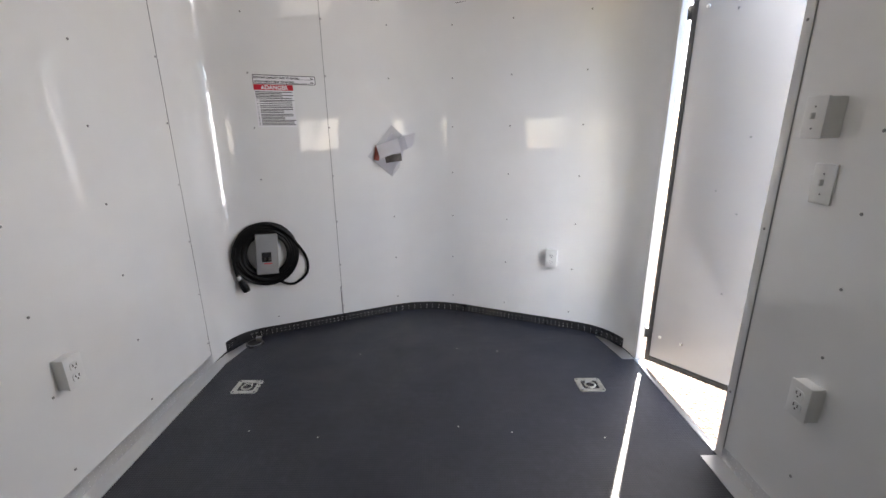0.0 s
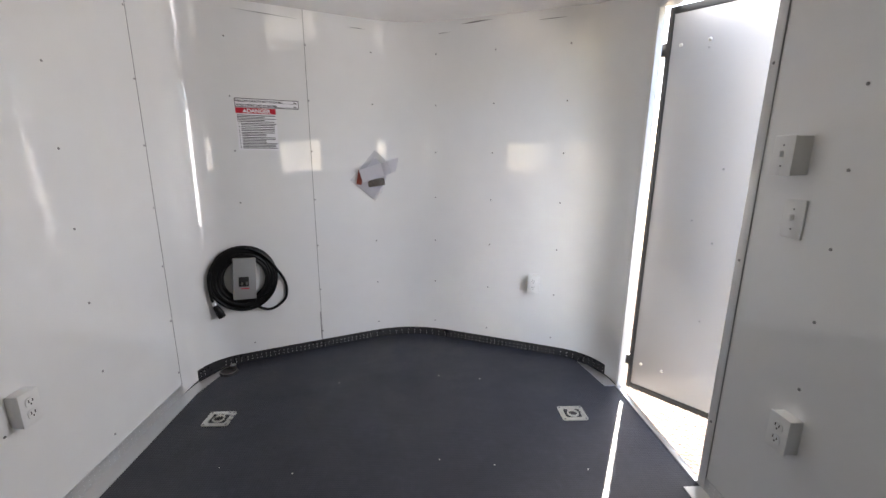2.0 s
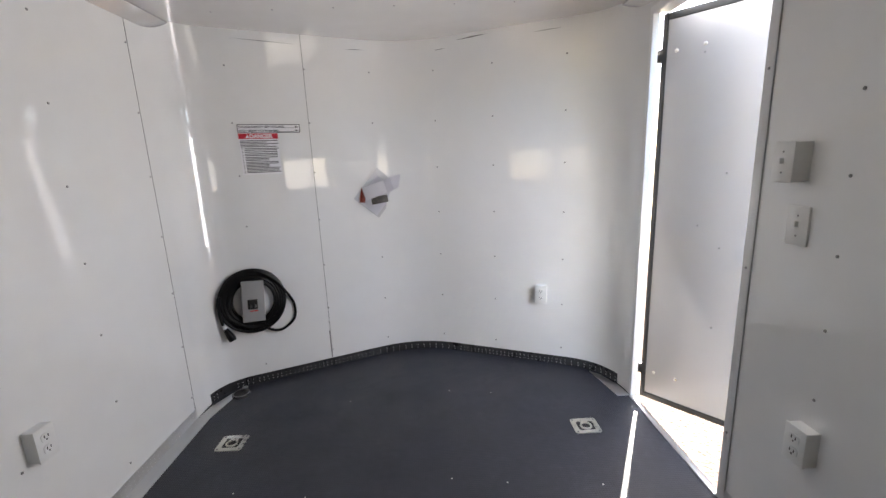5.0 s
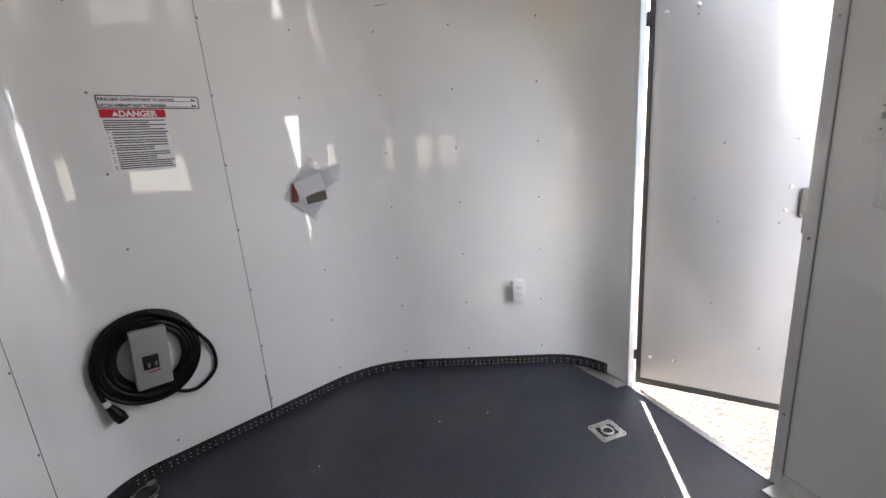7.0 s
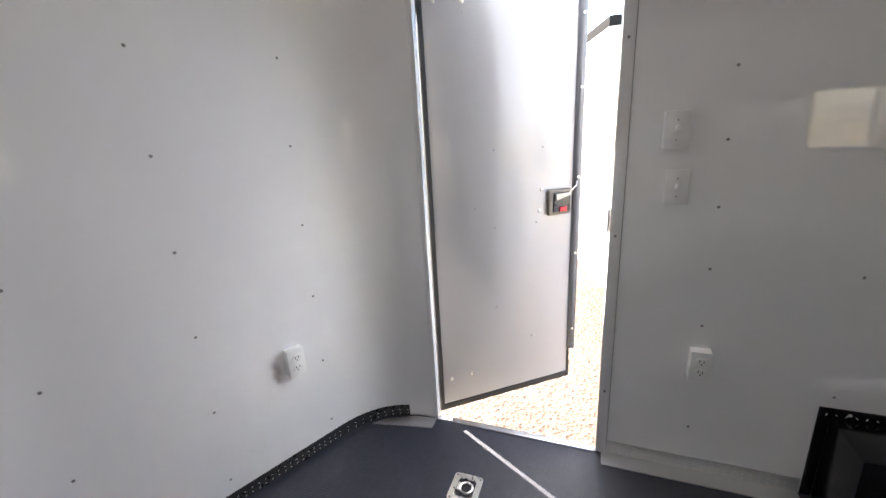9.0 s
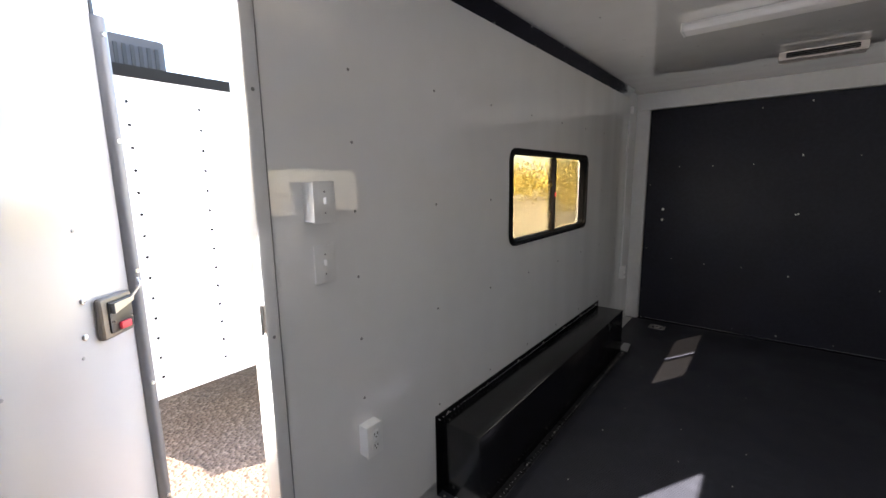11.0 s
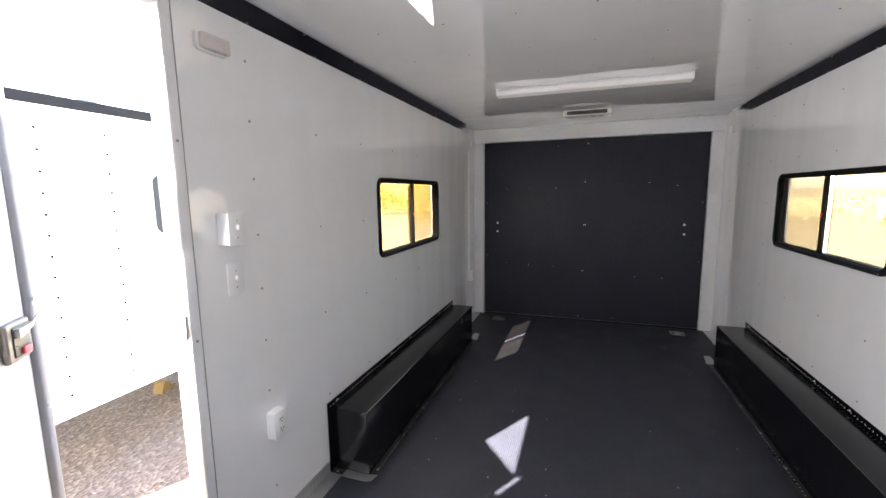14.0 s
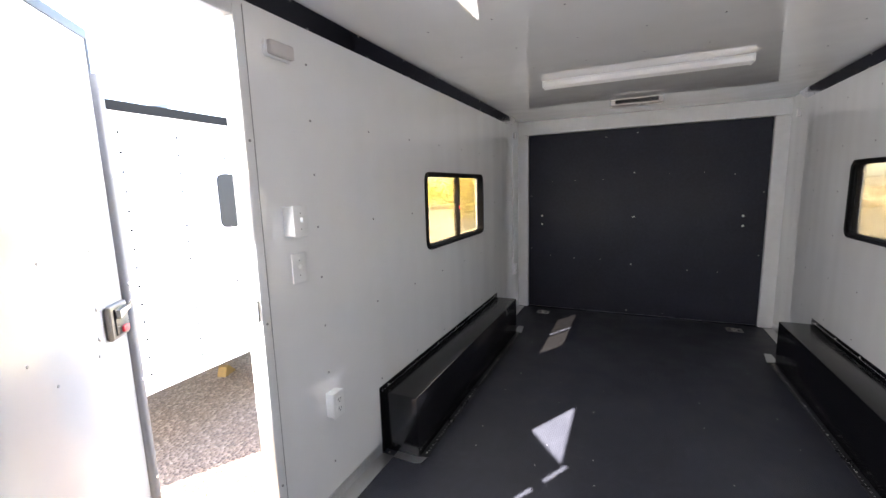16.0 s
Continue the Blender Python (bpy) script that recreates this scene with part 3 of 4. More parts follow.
for s in (1, -1):
    bm = bmesh.new()
    prism(bm, [(s * (W - 0.075), SEAM), (s * (W - 0.006), SEAM), (s * (W - 0.022), 2.31), (s * 1.15, 2.44), (s * 1.1, 2.49)], 0.0, 0.0035)
    structure("trim_corner_east" if s > 0 else "trim_corner_west", bm, ALU, "bare aluminium floor plate in the corner", 0)

# ---- wheel boxes ----


bm = bmesh.new()
bmesh.ops.create_uvsphere(bm, u_segments=8, v_segments=4, radius=0.006, matrix=Matrix.Diagonal((1, 0.6, 1, 1)))
FSCREW = mesh_of("bright_screw", bm, ZINC)


def wheel_box(s):
    top = thing("wheel_box", pose(0, 0, 0), "black painted steel wheel box with tread-plate flanges along the wall", "wheel box", "wheel boxes")
    xi, y0, y1, h = 1.02, -1.31, 0.74, 0.338

    def X(a, b):
        return sorted((s * a, s * b))
    bm = bmesh.new()
    box(bm, *X(xi, W - 0.001), y0, y1, 0.0, h, 0.007)
    part("body", bm, BLACKPAINT, top)
    bm = bmesh.new()
    box(bm, *X(W - 0.007, W - 0.001), y0 - 0.03, y1 + 0.034, h - 0.004, h + 0.036, 0.002)
    box(bm, *X(W - 0.007, W - 0.001), y1, y1 + 0.034, 0.0, h, 0.002)
    fl = part("wall_flange", bm, BLACKPAINT, top)
    tread_part(fl, [((s * (W - 0.0072), y0, h), (s * (W - 0.0072), y1 + 0.03, h), (0, 0, 1), (-s, 0, 0), 0.034)])
    bm = bmesh.new()
    box(bm, *X(xi - 0.04, xi), y0 - 0.04, y1 + 0.045, 0.0, 0.004, 0.001)
    box(bm, *X(xi, W - 0.08), y1, y1 + 0.045, 0.0, 0.004, 0.001)
    box(bm, *X(xi, W - 0.08), y0 - 0.04, y0, 0.0, 0.004, 0.001)
    ff = part("floor_flange", bm, PLATE, top)
    tread_part(ff, [((s * (xi - 0.036), y0, 0.0041), (s * (xi - 0.036), y1, 0.0041), (s, 0, 0), (0, 0, 1), 0.036)])
    for k in range(7):
        y = y0 + 0.05 + k * (y1 - y0 - 0.1) / 6
        shared("screw", FSCREW, pose(s * (W - 0.008), y, h + 0.02, 0, 0, -90 * s), top)
        shared("screw", FSCREW, pose(s * (xi - 0.022), y, 0.005, 90), top)
    for x in (xi - 0.015, 1.13, 1.19):
        shared("screw", FSCREW, pose(s * x, y1 + 0.025, 0.005, 90), top)
    bm = bmesh.new()
    prism(bm, [(s * (xi + 0.02), y0 - 0.001), (s * (xi - 0.055), y0 + 0.02), (s * (xi - 0.03), y0 - 0.17), (s * (xi + 0.02), y0 - 0.17)], 0.0045, 0.0075)
    part("flange_tip", bm, ALU, top, "bare aluminium flange end", 0)
    bm = bmesh.new()
    prism(bm, [(s * (xi - 0.042), y1 - 0.01), (s * (xi - 0.03), y1 + 0.04), (s * xi, y1 + 0.052), (s * (W - 0.08), y1 + 0.052), (s * (W - 0.08), y1 + 0.001), (s * xi, y1 + 0.001)], 0.0045, 0.0075)
    part("corner_plate", bm, ALU, top, "worn aluminium corner plate", 0)


wheel_box(1)
wheel_box(-1)

# ---- recessed floor rings ----


def floor_ring(x, y, yaw):
    top = thing("tie_down_ring", pose(x, y, 0.0, 0, 0, yaw), "zinc-plated recessed tie-down ring set in the rubber floor", "tie-down ring", "floor rings")
    bm = bmesh.new()
    ring_plate(bm, rounded(-0.066, 0.066, -0.058, 0.058, 0.014), rounded(-0.042, 0.042, -0.036, 0.036, 0.012), 0.0005, 0.005, "z")
    part("plate", bm, ZINC, top)
    bm = bmesh.new()
    box(bm, -0.043, 0.043, -0.037, 0.037, 0.0005, 0.0015)
    part("pan", bm, PLATE, top)
    bm = bmesh.new()
    tube(bm, [(0.026 * math.cos(t), 0.024 * math.sin(t) - 0.004, 0.006) for t in (i * math.pi / 10 for i in range(20))], 0.005, 8, True)
    part("ring", bm, ZINC, top)
    bm = bmesh.new()
    box(bm, -0.018, 0.018, 0.018, 0.032, 0.001, 0.011, 0.003)
    part("clasp", bm, ZINC, top)
    for sx in (-1, 1):
        for sy in (-1, 1):
            shared("rivet", RIVET, pose(sx * 0.054, sy * 0.047, 0.005, 90), top)


for x, y in ((-0.925, 1.968), (0.876, 1.95), (0.903, -2.05), (-0.897, -2.06)):
    floor_ring(x, y, 0)
cap = thing("floor_cap", pose(-1.085, 2.43, 0), "round black floor cap with a steel knob in the nose corner", "floor cap")
bm = bmesh.new()
cyl(bm, (0, 0, 0), (0, 0, 0.012), 0.055, 28, 0.05)
part("disc", bm, BLACKPL, cap)
bm = bmesh.new()
cyl(bm, (0.02, 0.02, 0.01), (0.02, 0.02, 0.04), 0.014, 14, 0.018)
part("knob", bm, SCREW, cap)
bm = bmesh.new()
tube(bm, [(0.045 * math.cos(t), 0.045 * math.sin(t), 0.012) for t in (i * math.pi / 12 for i in range(24))], 0.004, 6, True)
part("rim", bm, SCREW, cap)

# ---- switches and outlets ----


def outlet(m, depth, label):
    top = thing("wall_outlet", m, label, "outlet", "outlets")
    bm = bmesh.new()
    box(bm, -0.034, 0.034, -depth, 0, -0.056, 0.056, 0.004)
    part("box", bm, PLASTIC, top)
    bm = bmesh.new()
    box(bm, -0.036, 0.036, -depth - 0.005, -depth + 0.001, -0.059, 0.059, 0.004)
    pl = part("cover_plate", bm, PLASTIC, top)
    for z in (-0.021, 0.021):
        bm = bmesh.new()
        prism(bm, rounded(-0.017, 0.017, z - 0.015, z + 0.015, 0.011, 5), -depth - 0.008, -depth - 0.004, "y")
        face = part("socket", bm, PLASTIC, top)
        for lim in ((-0.008, -0.0055, z - 0.001, z + 0.009), (0.0055, 0.008, z - 0.001, z + 0.008), (-0.002, 0.002, z - 0.01, z - 0.005)):
            bm = bmesh.new()
            box(bm, lim[0], lim[1], -depth - 0.009, -depth - 0.007, lim[2], lim[3])
            part("slot", bm, SLOT, face, "", 0)


def wall_switch(m, depth, label):
    top = thing("light_switch", m, label, "switch", "switches")
    if depth > 0.01:
        bm = bmesh.new()
        box(bm, -0.035, 0.035, -depth, 0, -0.056, 0.056, 0.003)
        part("box", bm, PLASTIC, top)
    bm = bmesh.new()
    box(bm, -0.037, 0.037, -depth - 0.006, -depth + 0.0005, -0.059, 0.059, 0.004)
    part("cover_plate", bm, PLASTIC, top)
    bm = bmesh.new()
    box(bm, -0.005, 0.005, -depth - 0.018, -depth - 0.005, -0.004, 0.014, 0.003)
    part("toggle", bm, PLASTIC, top)
    for z in (-0.03, 0.03):
        shared("screw", RIVET, pose(0, -depth - 0.006, z) @ Matrix.Diagonal((0.6, 0.6, 0.6, 1)), top)


outlet(on_left(1.357, 0.488), 0.04, "white double outlet in a raised box on the white wall")
outlet(on_right(1.147, 0.487), 0.04, "white double outlet in a raised box beside the doorway")
outlet(on_nose(0.832, 0.487), 0.035, "white double outlet in a raised box on the nose wall")
outlet(on_right(-1.955, 0.5), 0.035, "white outlet box with a thin conduit by the ramp door")
wall_switch(on_right(1.302, 1.312), 0.05, "white toggle switch in a raised box beside the doorway")
wall_switch(on_right(1.278, 1.125), 0.002, "flat white toggle switch plate under the raised one")
con = thing("conduit", on_right(-1.955, 0.56), "thin white conduit running up the wall", "conduit")
bm = bmesh.new()
box(bm, -0.008, 0.008, -0.012, 0, 0, 1.3, 0.003)
part("channel", bm, WHITEMETAL, con)
for s in (1, -1):
    br = thing("corner_bracket", (on_right if s > 0 else on_left)(-2.02, 1.96), "small grey clip high on the wall", "bracket", "brackets")
    bm = bmesh.new()
    box(bm, -0.02, 0.02, -0.02, 0, -0.03, 0.03, 0.004)
    part("clip", bm, ACPLASTIC, br)

dome = thing("dome_light", on_right(1.3, 1.93), "small oblong lamp, unlit, with frosted lens above the switches", "wall lamp")
bm = bmesh.new()
prism(bm, rounded(-0.064, 0.064, -0.03, 0.03, 0.014), -0.012, 0, "y")
part("base", bm, PLASTIC, dome)
bm = bmesh.new()
box(bm, -0.058, 0.058, -0.034, -0.011, -0.025, 0.025, 0.011, 3)
part("lens", bm, LENS, dome)

# ---- ceiling things ----
lamp = thing("strip_light", pose(0.022, -0.5, H), "long white ceiling strip light, unlit", "ceiling light")
bm = bmesh.new()
box(bm, -0.59, 0.59, -0.042, 0.042, -0.014, 0, 0.003)
part("base", bm, WHITEMETAL, lamp)
bm = bmesh.new()
box(bm, -0.583, 0.583, -0.05, 0.05, -0.043, -0.012, 0.009, 3)
part("diffuser", bm, plain("diffuser", (0.86, 0.85, 0.85), 0.45, 0, 0.03), lamp)
for s in (-1, 1):
    bm = bmesh.new()
    x0, x1 = sorted((s * 0.582, s * 0.592))
    box(bm, x0, x1, -0.052, 0.052, -0.045, 0, 0.004)
    part("end_cap", bm, PLASTIC, lamp)
vent = thing("ceiling_vent", pose(0.026, -1.53, H), "low pale vent box with a dark slotted mouth under the ceiling", "vent")
bm = bmesh.new()
ring_plate(bm, rounded(-0.2, 0.2, -0.048, 0.0, 0.008), rounded(-0.165, 0.165, -0.036, -0.006, 0.006), -0.01, 0.09)
part("frame", bm, LENS, vent)
bm = bmesh.new()
box(bm, -0.168, 0.168, 0.0, 0.088, -0.038, -0.004)
part("core", bm, SLOT, vent)
for k in range(2):
    bm = bmesh.new()
    box(bm, -0.164, 0.164, 0.09, 0.096, -0.03 + k * 0.011, -0.027 + k * 0.011, 0.001)
    part("slat", bm, GALV, vent)

ac = thing("air_conditioner", pose(0.03, 1.33, H), "pale grey ceiling air-conditioner housing with vents and two knobs", "air conditioner")
bm = bmesh.new()
levels = ((0.0, 0.248, 0.232, 0.0, 0.545, 0.05), (-0.018, 0.256, 0.236, -0.006, 0.548, 0.055), (-0.05, 0.25, 0.222, 0.002, 0.535, 0.06),
          (-0.066, 0.238, 0.208, 0.018, 0.518, 0.06), (-0.074, 0.218, 0.188, 0.042, 0.495, 0.055))
loops = []
for z, near, far, y0, y1, r in levels:
    mid = [(x, y, (y - y0) / (y1 - y0)) for x, y in rounded(-near, near, y0, y1, r, 7)]
    loops.append([bm.verts.new((x * (1 + (far / near - 1) * f), y, z)) for x, y, f in mid])
for a, b in zip(loops, loops[1:]):
    for k in range(len(a)):
        bm.faces.new((a[k], a[(k + 1) % len(a)], b[(k + 1) % len(a)], b[k]))
bm.faces.new(loops[-1])
bmesh.ops.recalc_face_normals(bm, faces=bm.faces)
body = part("housing", bm, ACPLASTIC, ac, "", 40)
bm = bmesh.new()
ring_plate(bm, rounded(-0.085, 0.085, -0.02, 0.018, 0.004, 2), rounded(-0.0838, 0.0838, -0.0188, 0.0168, 0.004, 2), -0.001, 0.003)
hatch = part("hatch_outline", bm, BOXGREY, ac)
hatch.matrix_basis = pose(0, -0.003, -0.032, 10)
for s in (-1, 1):
    for k in range(5):
        bm = bmesh.new()
        box(bm, -0.0045, 0.0045, 0.0, 0.045, -0.0805, -0.074)
        ob = part("vent_slot", bm, SLOT, ac, "", 0)
        ob.matrix_basis = pose(s * (0.085 + k * 0.022), 0.285, 0.0, 0, 0, s * 4)
bm = bmesh.new()
box(bm, -0.065, 0.065, 0.28, 0.335, -0.083, -0.075, 0.003)
panel = part("control_panel", bm, PLASTIC, ac)
for s in (-1, 1):
    bm = bmesh.new()
    cyl(bm, (s * 0.035, 0.31, -0.082), (s * 0.035, 0.31, -0.1), 0.018, 18, 0.013)
    part("knob", bm, SLOT, panel, "dark knob")
for k in range(38):
    bm = bmesh.new()
    x = -0.17 + k * 0.34 / 37
    box(bm, x - 0.0026, x + 0.0026, 0.355, 0.475, -0.083, -0.073)
    part("grille_rib", bm, ACPLASTIC, ac, "", 0)

# ---- sign on the nose wall ----
sign = thing("warning_sign", on_nose(-0.797, 1.47, 0.0006), "printed load and danger sticker with a red band on the wall", "sign")
bm = bmesh.new()
prism(bm, rounded(-0.178, 0.168, 0.094, 0.143, 0.006, 3), -0.0006, 0, "y")
part("load_label", bm, PAPER, sign)
bm = bmesh.new()
ring_plate(bm, rounded(-0.178, 0.168, 0.094, 0.143, 0.006, 3), rounded(-0.1745, 0.1645, 0.0975, 0.1395, 0.005, 3), -0.0012, -0.0005)
part("label_border", bm, INK, sign)
words("load_text", "PAYLOAD CAPACITY NOT TO EXCEED", 0.0142, pose(-0.172, -0.001, 0.123), INK, sign, "LEFT", 0.0006)
words("hitch_text", "HITCH WEIGHT NOT TO EXCEED", 0.0142, pose(-0.172, -0.001, 0.101), INK, sign, "LEFT", 0.0006)
words("unit_text", "lbs.", 0.0135, pose(0.14, -0.001, 0.124), INK, sign, "LEFT", 0.0006)
words("unit_text", "lbs.", 0.0135, pose(0.14, -0.001, 0.102), INK, sign, "LEFT", 0.0006)
for z, x0 in ((0.122, 0.065), (0.1, 0.03)):
    bm = bmesh.new()
    box(bm, x0, 0.138, -0.0012, -0.0005, z, z + 0.0018)
    part("rule", bm, INK, sign, "", 0)
bm = bmesh.new()
box(bm, -0.178, 0.038, -0.0006, 0, -0.146, 0.092)
part("danger_label", bm, PAPER, sign, "", 0)
bm = bmesh.new()
box(bm, -0.177, 0.037, -0.0012, -0.0005, 0.06, 0.091)
part("red_band", bm, RED, sign, "", 0)
words("danger_text", "DANGER", 0.031, pose(-0.056, -0.0018, 0.0645), PAPER, sign, "CENTER", 0.0012)
bm = bmesh.new()
prism(bm, [(-0.14, 0.066), (-0.118, 0.066), (-0.129, 0.086)], -0.0019, -0.001, "y")
part("warning_triangle", bm, PAPER, sign, "", 0)
rnd = random.Random(4)
z = 0.05
while z > -0.138:
    indent = 0.0 if z > 0.012 else 0.018
    bm = bmesh.new()
    box(bm, -0.172 + indent, 0.034 - rnd.choice((0.0, 0.003, 0.01, 0.06)), -0.0011, -0.0004, z - 0.0021, z + 0.0019)
    part("text_line", bm, INK, sign, "", 0)
    if indent and rnd.random() < 0.5:
        bm = bmesh.new()
        box(bm, -0.168, -0.163, -0.0011, -0.0004, z - 0.002, z + 0.002)
        part("bullet", bm, INK, sign, "", 0)
    z -= 0.0085 if rnd.random() < 0.75 else 0.011

# ---- papers taped to the nose wall ----
pap = thing("brochure_pouch", on_nose(-0.22, 1.165, 0.002), "clear pouch of folded leaflets taped askew to the wall", "brochures")


def paper(name, mat, cx, cz, w, h, tilt, off, lean, label=""):
    bm = bmesh.new()
    n = 6
    g = [[bm.verts.new(((i / n - 0.5) * w, -0.004 * math.sin(math.pi * i / n), (j - 0.5) * h)) for i in range(n + 1)] for j in (0, 1)]
    for i in range(n):
        bm.faces.new((g[0][i], g[0][i + 1], g[1][i + 1], g[1][i]))
    bmesh.ops.solidify(bm, geom=bm.faces[:], thickness=0.0008)
    bmesh.ops.recalc_face_normals(bm, faces=bm.faces)
    ob = part(name, bm, mat, pap, label)
    ob.matrix_basis = pose(cx, -off, cz, lean, 0, 0) @ pose(0, 0, 0, 0, tilt, 0)


LEAFLET = plain("matt_leaflet", (0.7, 0.69, 0.73), 0.5, 0, 0.05)
paper("pouch", SLEEVE, -0.002, 0.0, 0.215, 0.26, 41, 0.003, 0, "clear plastic pouch")
paper("leaflet", LEAFLET, -0.01, -0.016, 0.165, 0.215, 41, 0.006, 0, "white leaflet")
paper("photo_strip", DARKPRINT, 0.006, -0.044, 0.115, 0.05, -6, 0.011, 0, "dark photo print")
paper("red_print", REDPRINT, -0.106, -0.008, 0.035, 0.095, 10, 0.014, 0, "red and brown print")
paper("folded_leaflet", PAPER, -0.012, 0.026, 0.19, 0.088, -17, 0.03, 5, "folded white leaflet")
paper("printed_end", LEAFLET, 0.066, 0.05, 0.05, 0.086, -17, 0.034, 5, "greyish printed panel")
paper("folded_end", PAPER, 0.13, 0.07, 0.1, 0.088, -13, 0.022, 5, "folded white leaflet")

# ---- coiled power cord ----
cord = thing("power_cord", pose(-1.005, 2.585, 0.565, 0, 0, 26), "coiled black power cord round a grey breaker box on the wall", "power cord")
rnd = random.Random(9)
for k in range(15):
    r = 0.186 - 0.0088 * (k % 8)
    dx, dz, dy = rnd.uniform(-0.008, 0.008), rnd.uniform(-0.01, 0.006), -0.014 - 0.017 * (k // 8) - 0.0012 * k
    bm = bmesh.new()
    tube(bm, [(dx + r * math.cos(t), dy + 0.004 * math.sin(3 * t + k), dz + r * 1.03 * math.sin(t)) for t in (i * math.pi / 24 for i in range(48))], 0.0105, 8, True)
    part("cable_turn", bm, BLACKRUB, cord)


def smooth_line(pts, n=10):
    pts = [Vector(p) for p in pts]
    out = []
    for i in range(len(pts) - 1):
        p0, p1, p2, p3 = pts[max(0, i - 1)], pts[i], pts[i + 1], pts[min(len(pts) - 1, i + 2)]
        for k in range(n):
            t = k / n
            out.append(0.5 * (2 * p1 + (p2 - p0) * t + (2 * p0 - 5 * p1 + 4 * p2 - p3) * t * t + (3 * p1 - p0 - 3 * p2 + p3) * t ** 3))
    return out + [pts[-1]]


bm = bmesh.new()
tube(bm, smooth_line([(0.03, -0.06, 0.19), (0.12, -0.065, 0.13), (0.19, -0.05, 0.03), (0.235, -0.03, -0.07), (0.225, -0.03, -0.17), (0.14, -0.035, -0.225), (0.06, -0.045, -0.19), (0.04, -0.05, -0.12)]), 0.0085, 9)
part("loose_loop", bm, BLACKRUB, cord)
bm = bmesh.new()
tube(bm, smooth_line([(-0.175, -0.06, 0.06), (-0.19, -0.055, -0.02), (-0.185, -0.05, -0.1), (-0.175, -0.05, -0.135)]), 0.0085, 9)
part("tail", bm, BLACKRUB, cord)
bm = bmesh.new()
cyl(bm, (-0.178, -0.05, -0.12), (-0.17, -0.05, -0.15), 0.012, 14)
part("ferrule", bm, PLASTIC, cord)
bm = bmesh.new()
cyl(bm, (-0.172, -0.05, -0.145), (-0.15, -0.055, -0.195), 0.014, 16, 0.023)
cyl(bm, (-0.15, -0.055, -0.195), (-0.14, -0.058, -0.222), 0.024, 16, 0.021)
part("plug", bm, BLACKRUB, cord)
bm = bmesh.new()
box(bm, -0.063, 0.063, -0.085, 0.0, -0.122, 0.13, 0.004)
bx = part("breaker_box", bm, BOXGREY, cord, "grey enamelled breaker box")
bx.matrix_basis = pose(0, 0, 0, 0, 4, 0)
bm = bmesh.new()
box(bm, -0.033, 0.022, -0.089, -0.084, -0.04, 0.02, 0.002)
part("switch_window", bm, BLACKPL, bx)
for x in (-0.015, 0.01):
    bm = bmesh.new()
    box(bm, x - 0.005, x + 0.005, -0.094, -0.088, -0.03, -0.012, 0.001)
    part("breaker_toggle", bm, SCREW, bx)
bm = bmesh.new()
box(bm, -0.02, 0.024, -0.0858, -0.0848, -0.056, -0.05)
part("printed_mark", bm, RED, bx, "red printed line", 0)

# ---- outside: ground, the trailer next door, scrub ----
bm = bmesh.new()
n = 40
GZ = -0.62
prev = None
for i in range(n + 1):
    r = 0.0 if i == 0 else 2.0 * 1.22 ** (i - 1)
    ring = [bm.verts.new((r * math.cos(2 * math.pi * k / 48), r * math.sin(2 * math.pi * k / 48), GZ)) for k in range(48)] if i else [bm.verts.new((0, 0, GZ))]
    if prev is not None:
        for k in range(48):
            if len(prev) == 1:
                bm.faces.new((prev[0], ring[k], ring[(k + 1) % 48]))
            else:
                bm.faces.new((prev[k], ring[k], ring[(k + 1) % 48], prev[(k + 1) % 48]))
    prev = ring
ground = structure("ground", bm, GROUND, "pale gravel and dry grass in bright sun", 0)

NX = 3.32
nb = thing("cargo_trailer", pose(NX, -0.6, GZ), "white enclosed cargo trailer parked alongside with a black roof rail", "trailer")
L0, L1, Z0, Z1 = -2.0, 2.1, 0.6, 2.71
bm = bmesh.new()
prism(bm, [(0, L0), (2.5, L0), (2.5, L1), (1.25, L1 + 0.35), (0, L1)], Z0, Z1 - 0.07)
part("body", bm, OUTWHITE, nb, "", 0)
bm = bmesh.new()
prism(bm, [(-0.012, L0 - 0.01), (2.51, L0 - 0.01), (2.51, L1), (1.25, L1 + 0.362), (-0.012, L1)], Z1 - 0.07, Z1)
part("roof_rail", bm, MATTBLACK, nb, "black roof edge", 0)
bm = bmesh.new()
box(bm, -0.008, 2.5, L0, L1, Z0 - 0.05, Z0 + 0.03, 0.003)
part("bottom_rail", bm, WHITEMETAL, nb)
bm = bmesh.new()
prism(bm, rounded(-0.3, 0.62, 1.75, 2.22, 0.06), -0.012, 0.002, "x")
part("window", bm, OUTGLASS, nb, "grey tinted side window")
bm = bmesh.new()
box(bm, -0.014, 0.0, 1.9, 1.98, Z0 - 0.03, Z0 + 0.02, 0.003)
part("marker_light", bm, AMBER, nb, "amber marker light")
bm = bmesh.new()
box(bm, -0.004, 0.002, 1.76, 1.86, Z0 + 0.05, Z0 + 0.09, 0.002)
part("data_plate", bm, ALU, nb)
rva = bmesh.new()
prism(rva, rounded(0.55, 1.25, 1.3, 1.88, 0.06), Z1, Z1 + 0.33)
au = part("roof_air_conditioner", rva, plain("dark_ac_shroud", (0.05, 0.05, 0.055), 0.9), nb, "dark rooftop air-conditioner")
for k in range(9):
    bm = bmesh.new()
    box(bm, 0.54, 0.551, 1.36 + k * 0.05, 1.385 + k * 0.05, Z1 + 0.05, Z1 + 0.27, 0.003)
    part("louvre", bm, SLOT, au)
bm = bmesh.new()
